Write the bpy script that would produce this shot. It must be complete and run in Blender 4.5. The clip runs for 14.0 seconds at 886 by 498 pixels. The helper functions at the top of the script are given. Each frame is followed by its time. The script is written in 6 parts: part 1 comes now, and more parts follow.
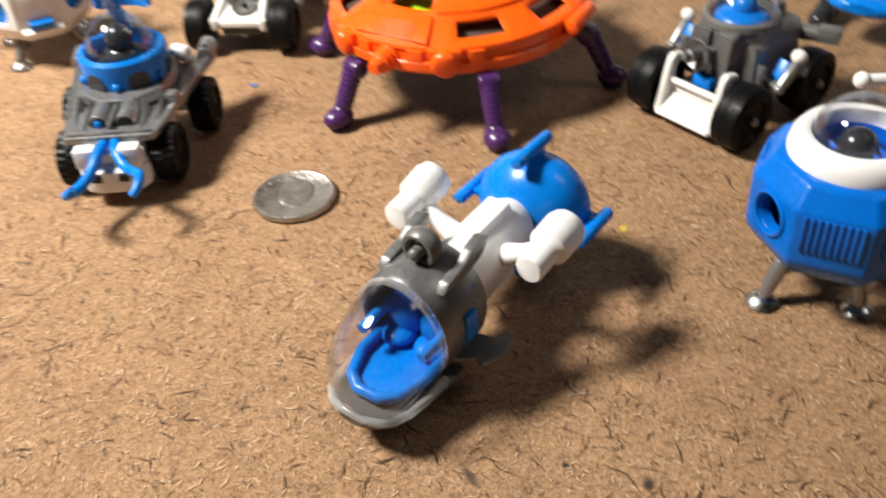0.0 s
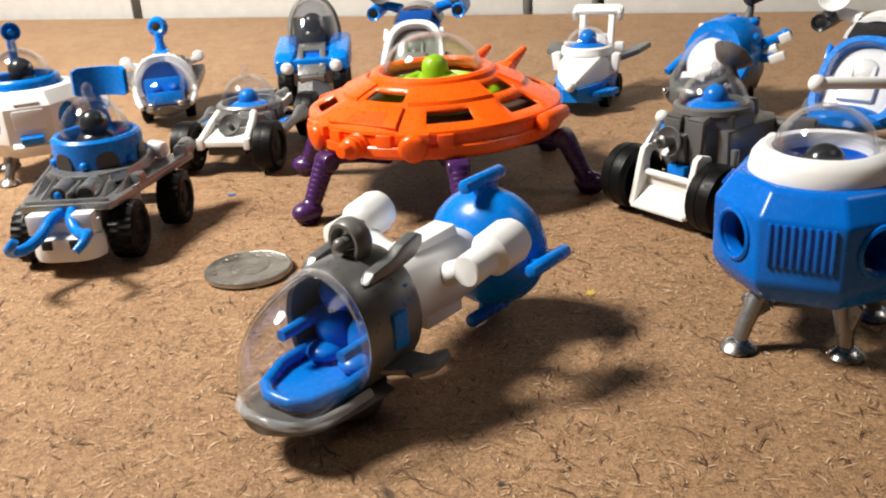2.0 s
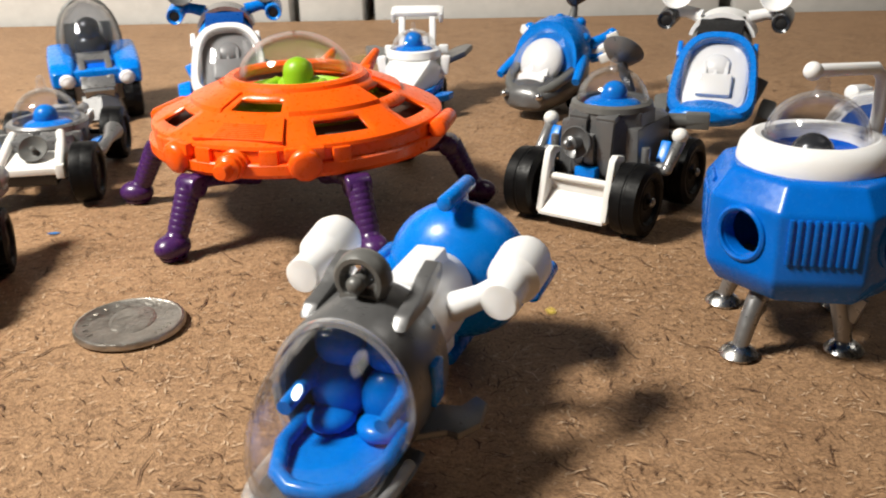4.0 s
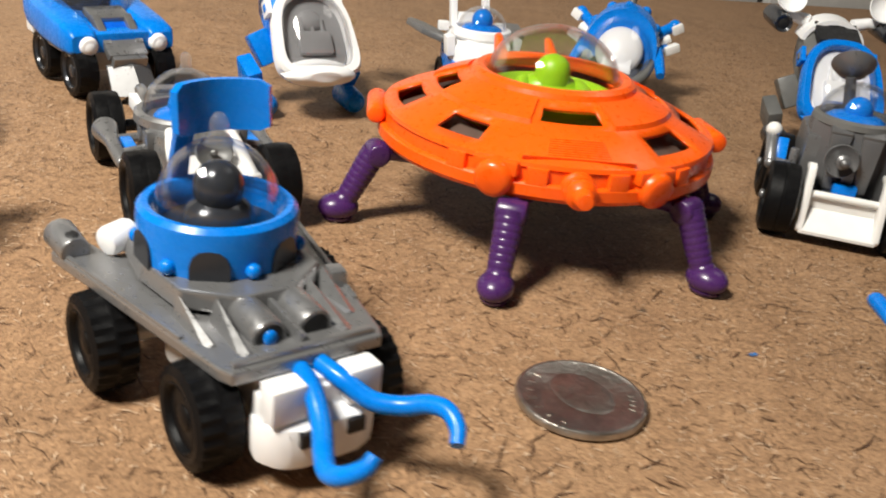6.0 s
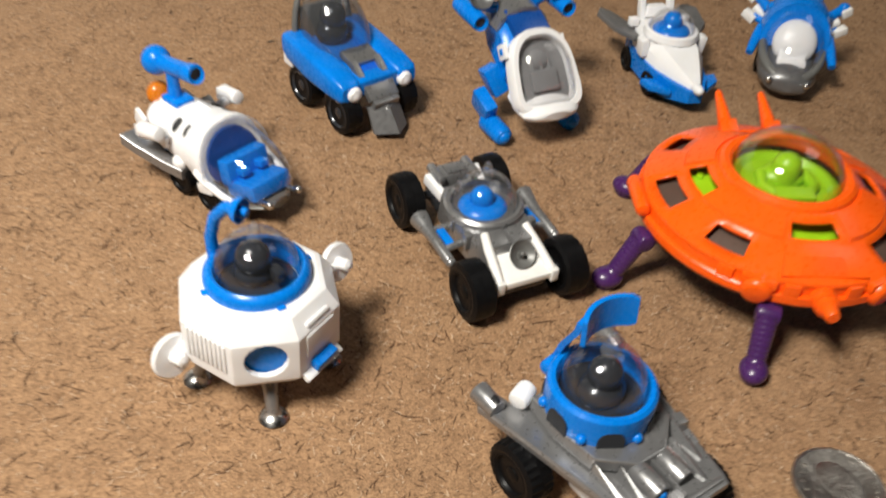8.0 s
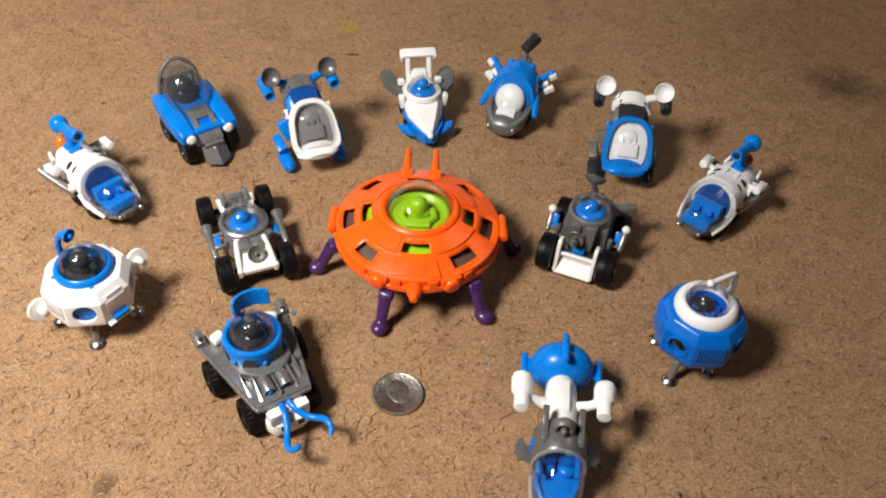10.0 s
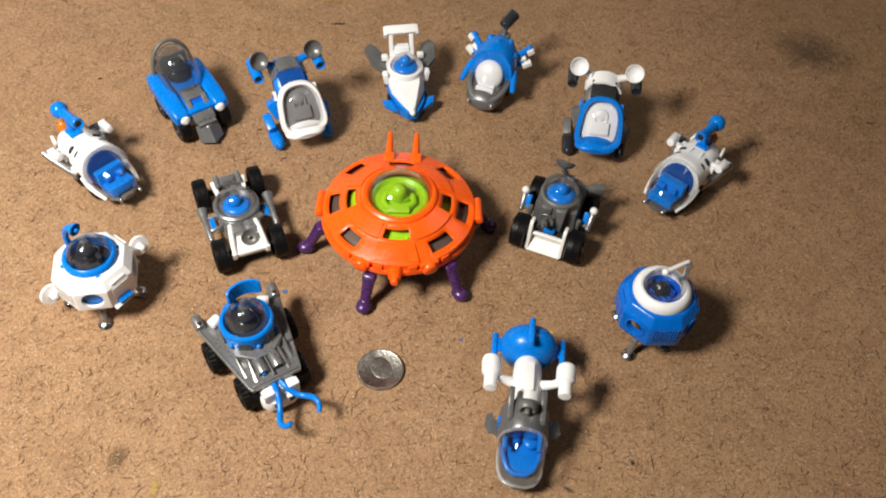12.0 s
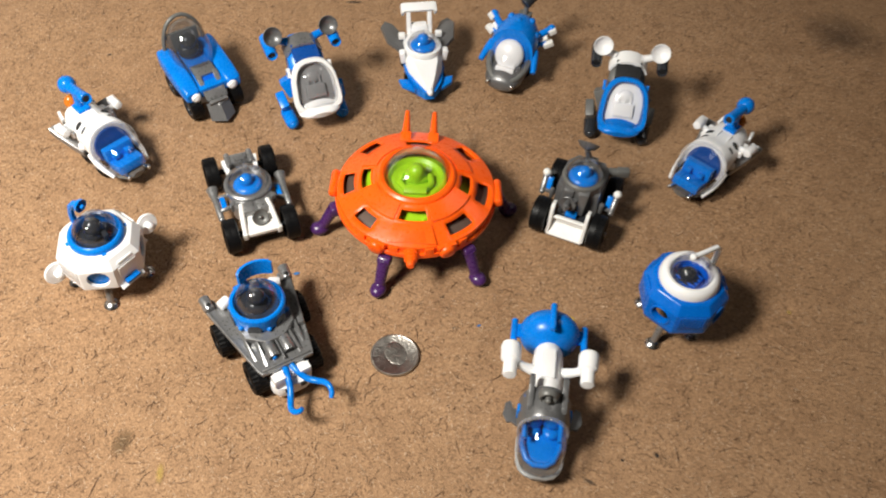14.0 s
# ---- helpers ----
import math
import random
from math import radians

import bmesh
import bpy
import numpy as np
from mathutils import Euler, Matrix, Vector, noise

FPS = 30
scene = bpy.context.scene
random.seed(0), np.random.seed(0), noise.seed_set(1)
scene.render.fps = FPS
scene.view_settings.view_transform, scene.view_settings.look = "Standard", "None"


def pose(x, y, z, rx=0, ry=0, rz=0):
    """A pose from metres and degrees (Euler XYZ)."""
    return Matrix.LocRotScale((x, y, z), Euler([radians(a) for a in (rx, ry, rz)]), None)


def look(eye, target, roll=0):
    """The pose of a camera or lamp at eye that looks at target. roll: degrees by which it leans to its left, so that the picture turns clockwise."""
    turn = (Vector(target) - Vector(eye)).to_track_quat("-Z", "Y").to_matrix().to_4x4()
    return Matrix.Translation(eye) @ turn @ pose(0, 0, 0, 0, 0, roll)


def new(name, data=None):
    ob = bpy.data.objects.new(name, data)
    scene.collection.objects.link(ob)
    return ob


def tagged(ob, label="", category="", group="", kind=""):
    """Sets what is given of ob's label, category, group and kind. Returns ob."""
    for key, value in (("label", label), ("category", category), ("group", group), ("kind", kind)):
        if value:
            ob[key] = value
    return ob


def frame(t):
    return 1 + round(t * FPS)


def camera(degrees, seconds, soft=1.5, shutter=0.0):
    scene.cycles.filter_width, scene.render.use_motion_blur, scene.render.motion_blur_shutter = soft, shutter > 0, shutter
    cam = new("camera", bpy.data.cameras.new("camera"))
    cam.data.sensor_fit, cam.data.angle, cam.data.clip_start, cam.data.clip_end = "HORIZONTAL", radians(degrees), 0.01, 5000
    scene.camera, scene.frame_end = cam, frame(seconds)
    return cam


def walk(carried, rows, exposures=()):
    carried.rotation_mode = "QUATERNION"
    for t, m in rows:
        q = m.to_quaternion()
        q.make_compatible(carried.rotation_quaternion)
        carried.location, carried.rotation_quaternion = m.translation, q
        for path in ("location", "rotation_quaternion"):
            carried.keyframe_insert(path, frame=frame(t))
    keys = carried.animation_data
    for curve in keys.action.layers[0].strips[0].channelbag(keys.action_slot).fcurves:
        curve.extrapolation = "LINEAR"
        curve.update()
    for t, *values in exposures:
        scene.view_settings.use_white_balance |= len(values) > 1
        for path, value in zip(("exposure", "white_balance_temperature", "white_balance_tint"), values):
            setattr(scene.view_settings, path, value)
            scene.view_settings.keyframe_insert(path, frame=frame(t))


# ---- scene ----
cam = camera(51.09, 14.0, 1.95, 0.6)
PATH = [
    (0, (0.13234, -0.09965, 0.11424), (0.02755, 0.01540, -0.01138), -4.67),
    (0.5, (0.14757, -0.10401, 0.09931), (0.01793, 0.01047, -0.00114), -3.82),
    (1, (0.15317, -0.10378, 0.08160), (0.02196, 0.02202, -0.00183), -4.58),
    (1.5, (0.15136, -0.10245, 0.07482), (0.02085, 0.02950, 0.00027), -2.68),
    (2, (0.14874, -0.10000, 0.07296), (0.02170, 0.03502, -0.00207), -3.79),
    (2.5, (0.13783, -0.09802, 0.07099), (0.01754, 0.04292, -0.00431), -4.59),
    (5, (0.04818, -0.11198, 0.06763), (0.00950, 0.06869, -0.00895), 2.56),
    (5.5, (0.00706, -0.11507, 0.06894), (-0.01491, 0.06680, -0.01131), 4.61),
    (6, (-0.01797, -0.10677, 0.06843), (-0.02280, 0.07526, -0.01428), 6.87),
    (6.5, (-0.04043, -0.10148, 0.07340), (-0.03204, 0.07637, -0.01770), 7.88),
    (7, (-0.06179, -0.09962, 0.08769), (-0.04534, 0.06836, -0.01959), 7.90),
    (7.5, (-0.07208, -0.10975, 0.10513), (-0.07528, 0.05386, -0.00985), 5.96),
    (8, (-0.07455, -0.11579, 0.14121), (-0.08077, 0.03914, 0.01487), 5.42),
    (8.5, (-0.03500, -0.15829, 0.18826), (-0.03981, -0.00714, 0.05738), 8.18),
    (9, (0.01191, -0.19349, 0.21493), (-0.00112, -0.04406, 0.08264), 5.99),
    (11.5, (0.04338, -0.18240, 0.30192), (0.02517, -0.05471, 0.14907), 2.74),
    (12, (0.04233, -0.18306, 0.30230), (0.02746, -0.05693, 0.14780), 3.94),
    (12.5, (0.04532, -0.18499, 0.30397), (0.03022, -0.06090, 0.14785), 3.69),
    (13, (0.04178, -0.18750, 0.30544), (0.02903, -0.06274, 0.14965), 4.72),
    (13.5, (0.04282, -0.18732, 0.30539), (0.02918, -0.06268, 0.14956), 4.40),
    (14, (0.03907, -0.17922, 0.28904), (0.02232, -0.05421, 0.13383), 3.93),
]
walk(cam, [(t, look(eye, target, roll)) for t, eye, target, roll in PATH], [(0, 0.50), (0.5, 0.60), (1, 0.52), (2.5, 0.40), (5, 0.18), (6, 0.08), (7, -0.03), (8, -0.34), (9, -0.23), (11.5, -0.06), (14, -0.05)])

# ---- light ----
lamp = bpy.data.lights.new("desk_lamp", "AREA")
lamp.shape, lamp.size, lamp.energy, lamp.color = "DISK", 0.14, 6.9, (1.0, 0.955, 0.86)
lamp_ob = new("desk_lamp", lamp)
lamp_ob.matrix_world = look((-0.250, -0.205, 0.455), (-0.29, 0.02, 0.0))
# Unseen fill light, added to lift the back right and soften shadows.
fill_lamp = bpy.data.lights.new("fill_lamp", "AREA")
fill_lamp.shape, fill_lamp.size, fill_lamp.energy, fill_lamp.color = "DISK", 0.5, 1.5, (1.0, 0.95, 0.87)
fill_ob = new("fill_lamp", fill_lamp)
fill_ob.matrix_world = look((0.70, 0.56, 1.15), (0.3, 0.25, 0.0))
world = bpy.data.worlds.new("room_air")
world.use_nodes = True
world.node_tree.nodes["Background"].inputs[0].default_value = (0.9, 0.8, 0.7, 1)
world.node_tree.nodes["Background"].inputs[1].default_value = 0.008
scene.world = world


# ---- materials ----
def nodes_of(name):
    m = bpy.data.materials.new(name)
    m.use_nodes = True
    t = m.node_tree
    return m, t, t.nodes["Principled BSDF"]


def noise_node(t, scale, detail=4.0, rough=0.55, coords="Object", warp=0.0):
    c = t.nodes.new("ShaderNodeTexCoord")
    n = t.nodes.new("ShaderNodeTexNoise")
    n.inputs["Scale"].default_value = scale
    n.inputs["Detail"].default_value = detail
    n.inputs["Roughness"].default_value = rough
    n.inputs["Distortion"].default_value = warp
    t.links.new(c.outputs[coords], n.inputs["Vector"])
    return n


def ramp_node(t, source, stops):
    r = t.nodes.new("ShaderNodeValToRGB")
    e = r.color_ramp.elements
    while len(e) < len(stops):
        e.new(0.5)
    for k, (p, c) in enumerate(stops):
        e[k].position, e[k].color = p, (*c, 1)
    t.links.new(source, r.inputs["Fac"])
    return r


def bump_node(t, bsdf, source, strength, distance):
    b = t.nodes.new("ShaderNodeBump")
    b.inputs["Strength"].default_value = strength
    b.inputs["Distance"].default_value = distance
    t.links.new(source, b.inputs["Height"])
    t.links.new(b.outputs["Normal"], bsdf.inputs["Normal"])


def plastic(name, color, rough=0.32, metal=0.0, vary=0.10, soft=0.0, relief=0.15, shine=0.5):
    """Moulded plastic: faint mottling, uneven gloss and fine scuffs."""
    m, t, b = nodes_of(name)
    n = noise_node(t, 160.0, 5.0)
    lo, hi = [c * (1 - vary) for c in color], [min(1, c * (1 + vary)) for c in color]
    r = ramp_node(t, n.outputs["Fac"], [(0.3, lo), (0.7, hi)])
    t.links.new(r.outputs["Color"], b.inputs["Base Color"])
    n2 = noise_node(t, 900.0, 3.0)
    r2 = ramp_node(t, n2.outputs["Fac"], [(0.3, (rough * 0.8,) * 3), (0.75, (rough * 1.35,) * 3)])
    t.links.new(r2.outputs["Color"], b.inputs["Roughness"])
    b.inputs["Metallic"].default_value = metal
    b.inputs["Specular IOR Level"].default_value = shine
    if soft:
        b.inputs["Subsurface Weight"].default_value = soft
        b.inputs["Subsurface Radius"].default_value = (0.0012, 0.0010, 0.0008)
        b.inputs["Subsurface Scale"].default_value = 1.0
    if relief:
        n3 = noise_node(t, 420.0, 4.0)
        bump_node(t, b, n3.outputs["Fac"], relief, 0.0002)
    return m


def clear(name, tint=(0.98, 0.98, 0.985), rough=0.03, cloud=0.003):
    """Thin clear moulded plastic: see-through with a glossy skin."""
    m, t, b = nodes_of(name)
    t.nodes.remove(b)
    out = t.nodes["Material Output"]
    see = t.nodes.new("ShaderNodeBsdfTransparent")
    see.inputs["Color"].default_value = (*tint, 1)
    gloss = t.nodes.new("ShaderNodeBsdfGlossy")
    gloss.inputs["Roughness"].default_value = rough
    edge = t.nodes.new("ShaderNodeLayerWeight")
    edge.inputs["Blend"].default_value = 0.5
    power = t.nodes.new("ShaderNodeMath")
    power.operation, power.inputs[1].default_value = "POWER", 3.4
    t.links.new(edge.outputs["Facing"], power.inputs[0])
    skin = t.nodes.new("ShaderNodeMath")
    skin.operation, skin.inputs[1].default_value, skin.inputs[2].default_value = "MULTIPLY_ADD", 0.90, 0.030
    t.links.new(power.outputs[0], skin.inputs[0])
    mix = t.nodes.new("ShaderNodeMixShader")
    t.links.new(skin.outputs[0], mix.inputs[0])
    t.links.new(see.outputs[0], mix.inputs[1])
    t.links.new(gloss.outputs[0], mix.inputs[2])
    haze = t.nodes.new("ShaderNodeBsdfDiffuse")
    haze.inputs["Color"].default_value = (0.8, 0.8, 0.8, 1)
    film = t.nodes.new("ShaderNodeMixShader")
    film.inputs[0].default_value = cloud
    t.links.new(mix.outputs[0], film.inputs[1])
    t.links.new(haze.outputs[0], film.inputs[2])
    t.links.new(film.outputs[0], out.inputs["Surface"])
    return m


BLUE = plastic("blue_plastic", (0.001, 0.172, 0.63), 0.26, soft=0.12, relief=0.06, shine=0.3)
DEEP_BLUE = plastic("deep_blue_plastic", (0.002, 0.10, 0.58), 0.3, soft=0.1, relief=0.06, shine=0.3)
WHITE = plastic("white_plastic", (0.77, 0.77, 0.78), 0.36, vary=0.03, soft=0.15)
CREAM = plastic("cream_plastic", (0.75, 0.74, 0.72), 0.38, vary=0.05, soft=0.15)
ORANGE = plastic("orange_plastic", (0.93, 0.108, 0.004), 0.3, vary=0.05, soft=0.15)
PURPLE = plastic("purple_plastic", (0.055, 0.016, 0.095), 0.28)
GREEN = plastic("green_plastic", (0.29, 0.54, 0.010), 0.35, soft=0.15)
GREY = plastic("grey_plastic", (0.125, 0.125, 0.120), 0.40, metal=0.15)
LIGHT_GREY = plastic("light_grey_plastic", (0.20, 0.20, 0.205), 0.38)
SILVER = plastic("silver_plastic", (0.29, 0.29, 0.295), 0.31, metal=0.70, vary=0.02, relief=0.02)
DARK = plastic("dark_grey_plastic", (0.034, 0.037, 0.044), 0.20, metal=0.3)
GUNMETAL = plastic("gunmetal_plastic", (0.15, 0.15, 0.153), 0.33, metal=0.45, vary=0.04, relief=0.05)
CHROME = plastic("chrome_plating", (0.60, 0.59, 0.58), 0.26, metal=1.0)
BLACK = plastic("black_rubber", (0.004, 0.004, 0.0045), 0.42, relief=0.2, shine=0.14)
# Brown stands for dim light through the saucer's translucent skin.
INNER_TONE = plastic("painted_inner_light", (0.085, 0.055, 0.042), 0.5)
# Black for solids that paint the shade inside holes and slots.
HOLE_SHADE = plastic("painted_hole_shade", (0.006, 0.006, 0.007), 0.6)
POD_BLUE = plastic("satin_blue_plastic", (0.001, 0.128, 0.55), 0.24, soft=0.1, relief=0.05, shine=0.3)
# Darkened copy of the blue, painting shade inside bubble and cockpit.
SHADED_BLUE = plastic("shaded_blue_plastic", (0.003, 0.055, 0.26), 0.3)
AMBER = plastic("amber_plastic", (0.55, 0.16, 0.01), 0.25, soft=0.2)
CLEAR = clear("clear_plastic")
KNOB = clear("cloudy_clear_plastic", rough=0.06, cloud=0.07)
# White mixed into the clear rims paints bright glints along their edges.
RIM = clear("whitened_clear_plastic", rough=0.08, cloud=0.20)
SMOKE = clear("smoky_clear_plastic", (0.84, 0.85, 0.87), 0.05, 0.015)


def coin_metal():
    m, t, b = nodes_of("worn_cupronickel")
    n = noise_node(t, 420.0, 6.0)
    r = ramp_node(t, n.outputs["Fac"], [(0.35, (0.36, 0.33, 0.30)), (0.65, (0.55, 0.52, 0.48))])
    t.links.new(r.outputs["Color"], b.inputs["Base Color"])
    b.inputs["Metallic"].default_value = 1.0
    b.inputs["Roughness"].default_value = 0.40
    n2 = noise_node(t, 480.0, 5.0, warp=0.6)
    bump_node(t, b, n2.outputs["Fac"], 0.6, 0.0005)
    return m


def board_surface():
    """Brown hardboard: fine pressed fibres, cloudy tone, darker specks."""
    m, t, b = nodes_of("hardboard")
    big = noise_node(t, 9.0, 5.0, 0.6)
    cloud = noise_node(t, 75.0, 5.0, 0.65, warp=0.8)
    mid = noise_node(t, 330.0, 7.0, 0.72, warp=2.2)
    fine = noise_node(t, 1300.0, 5.0, 0.7, warp=1.5)
    r1 = ramp_node(t, big.outputs["Fac"], [(0.30, (0.300, 0.174, 0.092)), (0.70, (0.352, 0.211, 0.116))])
    r0 = ramp_node(t, cloud.outputs["Fac"], [(0.32, (0.86, 0.84, 0.83)), (0.52, (1.0, 1.0, 1.0)), (0.72, (1.07, 1.07, 1.07))])
    r2 = ramp_node(t, mid.outputs["Fac"], [(0.30, (0.62, 0.57, 0.52)), (0.44, (0.98, 0.98, 0.98)), (0.72, (1.20, 1.22, 1.23))])
    r3 = ramp_node(t, fine.outputs["Fac"], [(0.34, (0.50, 0.48, 0.46)), (0.50, (1.02, 1.02, 1.02)), (0.64, (1.40, 1.40, 1.38))])
    prev = r1.outputs["Color"]
    for r in (r0, r2, r3):
        x = t.nodes.new("ShaderNodeMix")
        x.data_type, x.blend_type = "RGBA", "MULTIPLY"
        x.inputs[0].default_value = 1.0
        t.links.new(prev, x.inputs[6])
        t.links.new(r.outputs["Color"], x.inputs[7])
        prev = x.outputs[2]
    t.links.new(prev, b.inputs["Base Color"])
    b.inputs["Roughness"].default_value = 0.62
    b.inputs["Specular IOR Level"].default_value = 0.3
    bump_node(t, b, fine.outputs["Fac"], 0.85, 0.0004)
    return m


def stain_surface(name, color, scale, cut=(0.45, 0.60), most=1.0):
    """A thin ragged stain: opaque in the middle, broken towards its edge."""
    m, t, b = nodes_of(name)
    b.inputs["Base Color"].default_value = (*color, 1)
    b.inputs["Roughness"].default_value = 0.7
    c = t.nodes.new("ShaderNodeTexCoord")
    g = t.nodes.new("ShaderNodeTexGradient")
    g.gradient_type = "SPHERICAL"
    t.links.new(c.outputs["Object"], g.inputs["Vector"])
    n = noise_node(t, scale, 5.0, 0.7)
    add = t.nodes.new("ShaderNodeMath")
    add.operation = "ADD"
    t.links.new(g.outputs["Fac"], add.inputs[0])
    t.links.new(n.outputs["Fac"], add.inputs[1])
    half = t.nodes.new("ShaderNodeMath")
    half.operation, half.inputs[1].default_value = "MULTIPLY", 0.5
    t.links.new(add.outputs[0], half.inputs[0])
    r = ramp_node(t, half.outputs[0], [(cut[0], (0, 0, 0)), (cut[1], (most,) * 3)])
    t.links.new(r.outputs["Color"], b.inputs["Alpha"])
    return m


COIN = coin_metal()
BOARD = board_surface()
FIBRE_DARK = plastic("dark_wood_fibre", (0.085, 0.040, 0.018), 0.7, vary=0.5, relief=0)
FIBRE_LIGHT = plastic("pale_wood_fibre", (0.58, 0.42, 0.28), 0.7, vary=0.2, relief=0)
CARD = plastic("white_card", (0.60, 0.59, 0.57), 0.6, vary=0.06)
CARD_GREY = plastic("grey_card_print", (0.36, 0.36, 0.35), 0.6, vary=0.1)
PAINT = plastic("wall_paint", (0.34, 0.32, 0.29), 0.8, vary=0.06)
TABLE = plastic("table_top", (0.12, 0.10, 0.08), 0.5, vary=0.2)


# ---- mesh tools: millimetres in, one mesh a part out ----
MM = 0.001


class Solid:
    def __init__(self):
        self.bm = bmesh.new()

    def mesh(self, verts, faces):
        v = [self.bm.verts.new(p) for p in verts]
        made = []
        for f in faces:
            try:
                made.append(self.bm.faces.new([v[k] for k in f]))
            except ValueError:
                pass
        return v, made

    def box(self, c, size, turn=(0, 0, 0), bevel=0.0, taper=(1, 1)):
        """A box about c; taper narrows its top in x and y."""
        m = pose(*c, *turn)
        x, y, z = (s / 2 for s in size)
        k, l = taper
        pts = [(-x, -y, -z), (x, -y, -z), (x, y, -z), (-x, y, -z), (-x * k, -y * l, z), (x * k, -y * l, z), (x * k, y * l, z), (-x * k, y * l, z)]
        v, f = self.mesh([m @ Vector(p) for p in pts], [(3, 2, 1, 0), (4, 5, 6, 7), (0, 1, 5, 4), (1, 2, 6, 5), (2, 3, 7, 6), (3, 0, 4, 7)])
        if bevel:
            edges = list({e for q in f for e in q.edges})
            bmesh.ops.bevel(self.bm, geom=edges, offset=bevel, segments=2, affect="EDGES", profile=0.6)
        return self

    def prism(self, poly, z0, z1, m=None, bevel=0.0, top=1.0):
        """A flat outline (x, y) raised from z0 to z1; top scales its upper face."""
        m = m or Matrix()
        n = len(poly)
        pts = [m @ Vector((x, y, z0)) for x, y in poly] + [m @ Vector((x * top, y * top, z1)) for x, y in poly]
        faces = [tuple(range(n))[::-1], tuple(range(n, 2 * n))] + [(k, (k + 1) % n, n + (k + 1) % n, n + k) for k in range(n)]
        v, f = self.mesh(pts, faces)
        bmesh.ops.recalc_face_normals(self.bm, faces=f)
        if bevel:
            edges = list({e for q in f for e in q.edges})
            bmesh.ops.bevel(self.bm, geom=edges, offset=bevel, segments=2, affect="EDGES", profile=0.6)
        return self

    def loft(self, rings, caps=True, closed=True):
        """Skin through rings of equally many points."""
        n = len(rings[0])
        pts = [p for r in rings for p in r]
        faces = []
        last = n if closed else n - 1
        for a in range(len(rings) - 1):
            for k in range(last):
                q = (k + 1) % n
                faces.append((a * n + k, a * n + q, (a + 1) * n + q, (a + 1) * n + k))
        if caps:
            faces += [tuple(range(n))[::-1], tuple(range((len(rings) - 1) * n, len(rings) * n))]
        v, f = self.mesh(pts, faces)
        bmesh.ops.recalc_face_normals(self.bm, faces=f)
        return self

    def lathe(self, profile, seg=32, m=None, caps=False):
        """A profile of (r, z) spun about z."""
        m = m or Matrix()
        rings = [[m @ Vector((max(r, 0.02) * math.cos(2 * math.pi * k / seg), max(r, 0.02) * math.sin(2 * math.pi * k / seg), z)) for k in range(seg)] for r, z in profile]
        return self.loft(rings, caps)

    def tube(self, pts, radii, seg=12):
        """A round bar through points, with a radius at each (or one for all)."""
        pts = [Vector(p) for p in pts]
        radii = radii if isinstance(radii, (list, tuple)) else [radii] * len(pts)
        rings = []
        side = last = None
        for k, p in enumerate(pts):
            ahead = (pts[min(k + 1, len(pts) - 1)] - pts[max(k - 1, 0)]).normalized()
            if last is not None and ahead.dot(last) < 0:
                ahead = -ahead
            last = ahead
            if side is None:
                side = ahead.orthogonal().normalized()
            side = (side - ahead * side.dot(ahead)).normalized()
            up = ahead.cross(side)
            rings.append([p + radii[k] * (math.cos(2 * math.pi * q / seg) * side + math.sin(2 * math.pi * q / seg) * up) for q in range(seg)])
        return self.loft(rings, True)

    def rod(self, a, b, r, r2=None, seg=16, edge=0.25):
        """A straight bar with eased ends."""
        a, b = Vector(a), Vector(b)
        r2 = r if r2 is None else r2
        d = (b - a).normalized()
        e = min(edge, r * 0.5, r2 * 0.5, (b - a).length * 0.3)
        return self.tube([a, a + d * e * 0.3, a + d * e, b - d * e, b - d * e * 0.3, b], [r - e, r - e * 0.3, r, r2, r2 - e * 0.3, r2 - e], seg)

    def ball(self, c, r, scale=(1, 1, 1), seg=20, turn=(0, 0, 0), lo=-90, hi=90):
        """An ellipsoid about c, or a zone of it between two latitudes."""
        rows = max(6, seg // 2)
        prof = [(math.cos(radians(lo + (hi - lo) * k / rows)), math.sin(radians(lo + (hi - lo) * k / rows))) for k in range(rows + 1)]
        m = pose(*c, *turn) @ Matrix.Diagonal((r * scale[0], r * scale[1], r * scale[2], 1))
        rings = [[m @ Vector((max(a, 0.004) * math.cos(2 * math.pi * k / seg), max(a, 0.004) * math.sin(2 * math.pi * k / seg), z)) for k in range(seg)] for a, z in prof]
        return self.loft(rings, True)

    def shell(self, rings, thick=0.5):
        """A bowl with a wall: rings from its rim to its crown, and the same inside."""
        crown = sum((Vector(p) for p in rings[-1]), Vector()) / len(rings[-1])
        inner = []
        for r in rings:
            mid = sum((Vector(p) for p in r), Vector()) / len(r)
            inner.append([Vector(p) + (mid - Vector(p)).normalized() * min(thick, (mid - Vector(p)).length * 0.7) + (rings_in(rings) - crown).normalized() * thick * 0.4 for p in r])
        return self.loft([*rings[::-1], *inner], True)

    def dome(self, c, r, height, seg=32, thick=0.5, rows=9, turn=(0, 0, 0)):
        """A clear dome with a wall, its rim at c."""
        m = pose(*c, *turn)
        prof = [(r * math.cos(radians(88 * k / rows)), height * math.sin(radians(88 * k / rows))) for k in range(rows + 1)]
        prof = prof[::-1] + [(r + 0.45, -0.05), (r + 0.5, -0.5), (r - thick, -0.55)] + [((r - thick) * math.cos(radians(88 * k / rows)), (height - thick) * math.sin(radians(88 * k / rows))) for k in range(rows + 1)]
        return self.lathe(prof, seg, m)


def rings_in(rings):
    return sum((Vector(p) for p in rings[0]), Vector()) / len(rings[0])


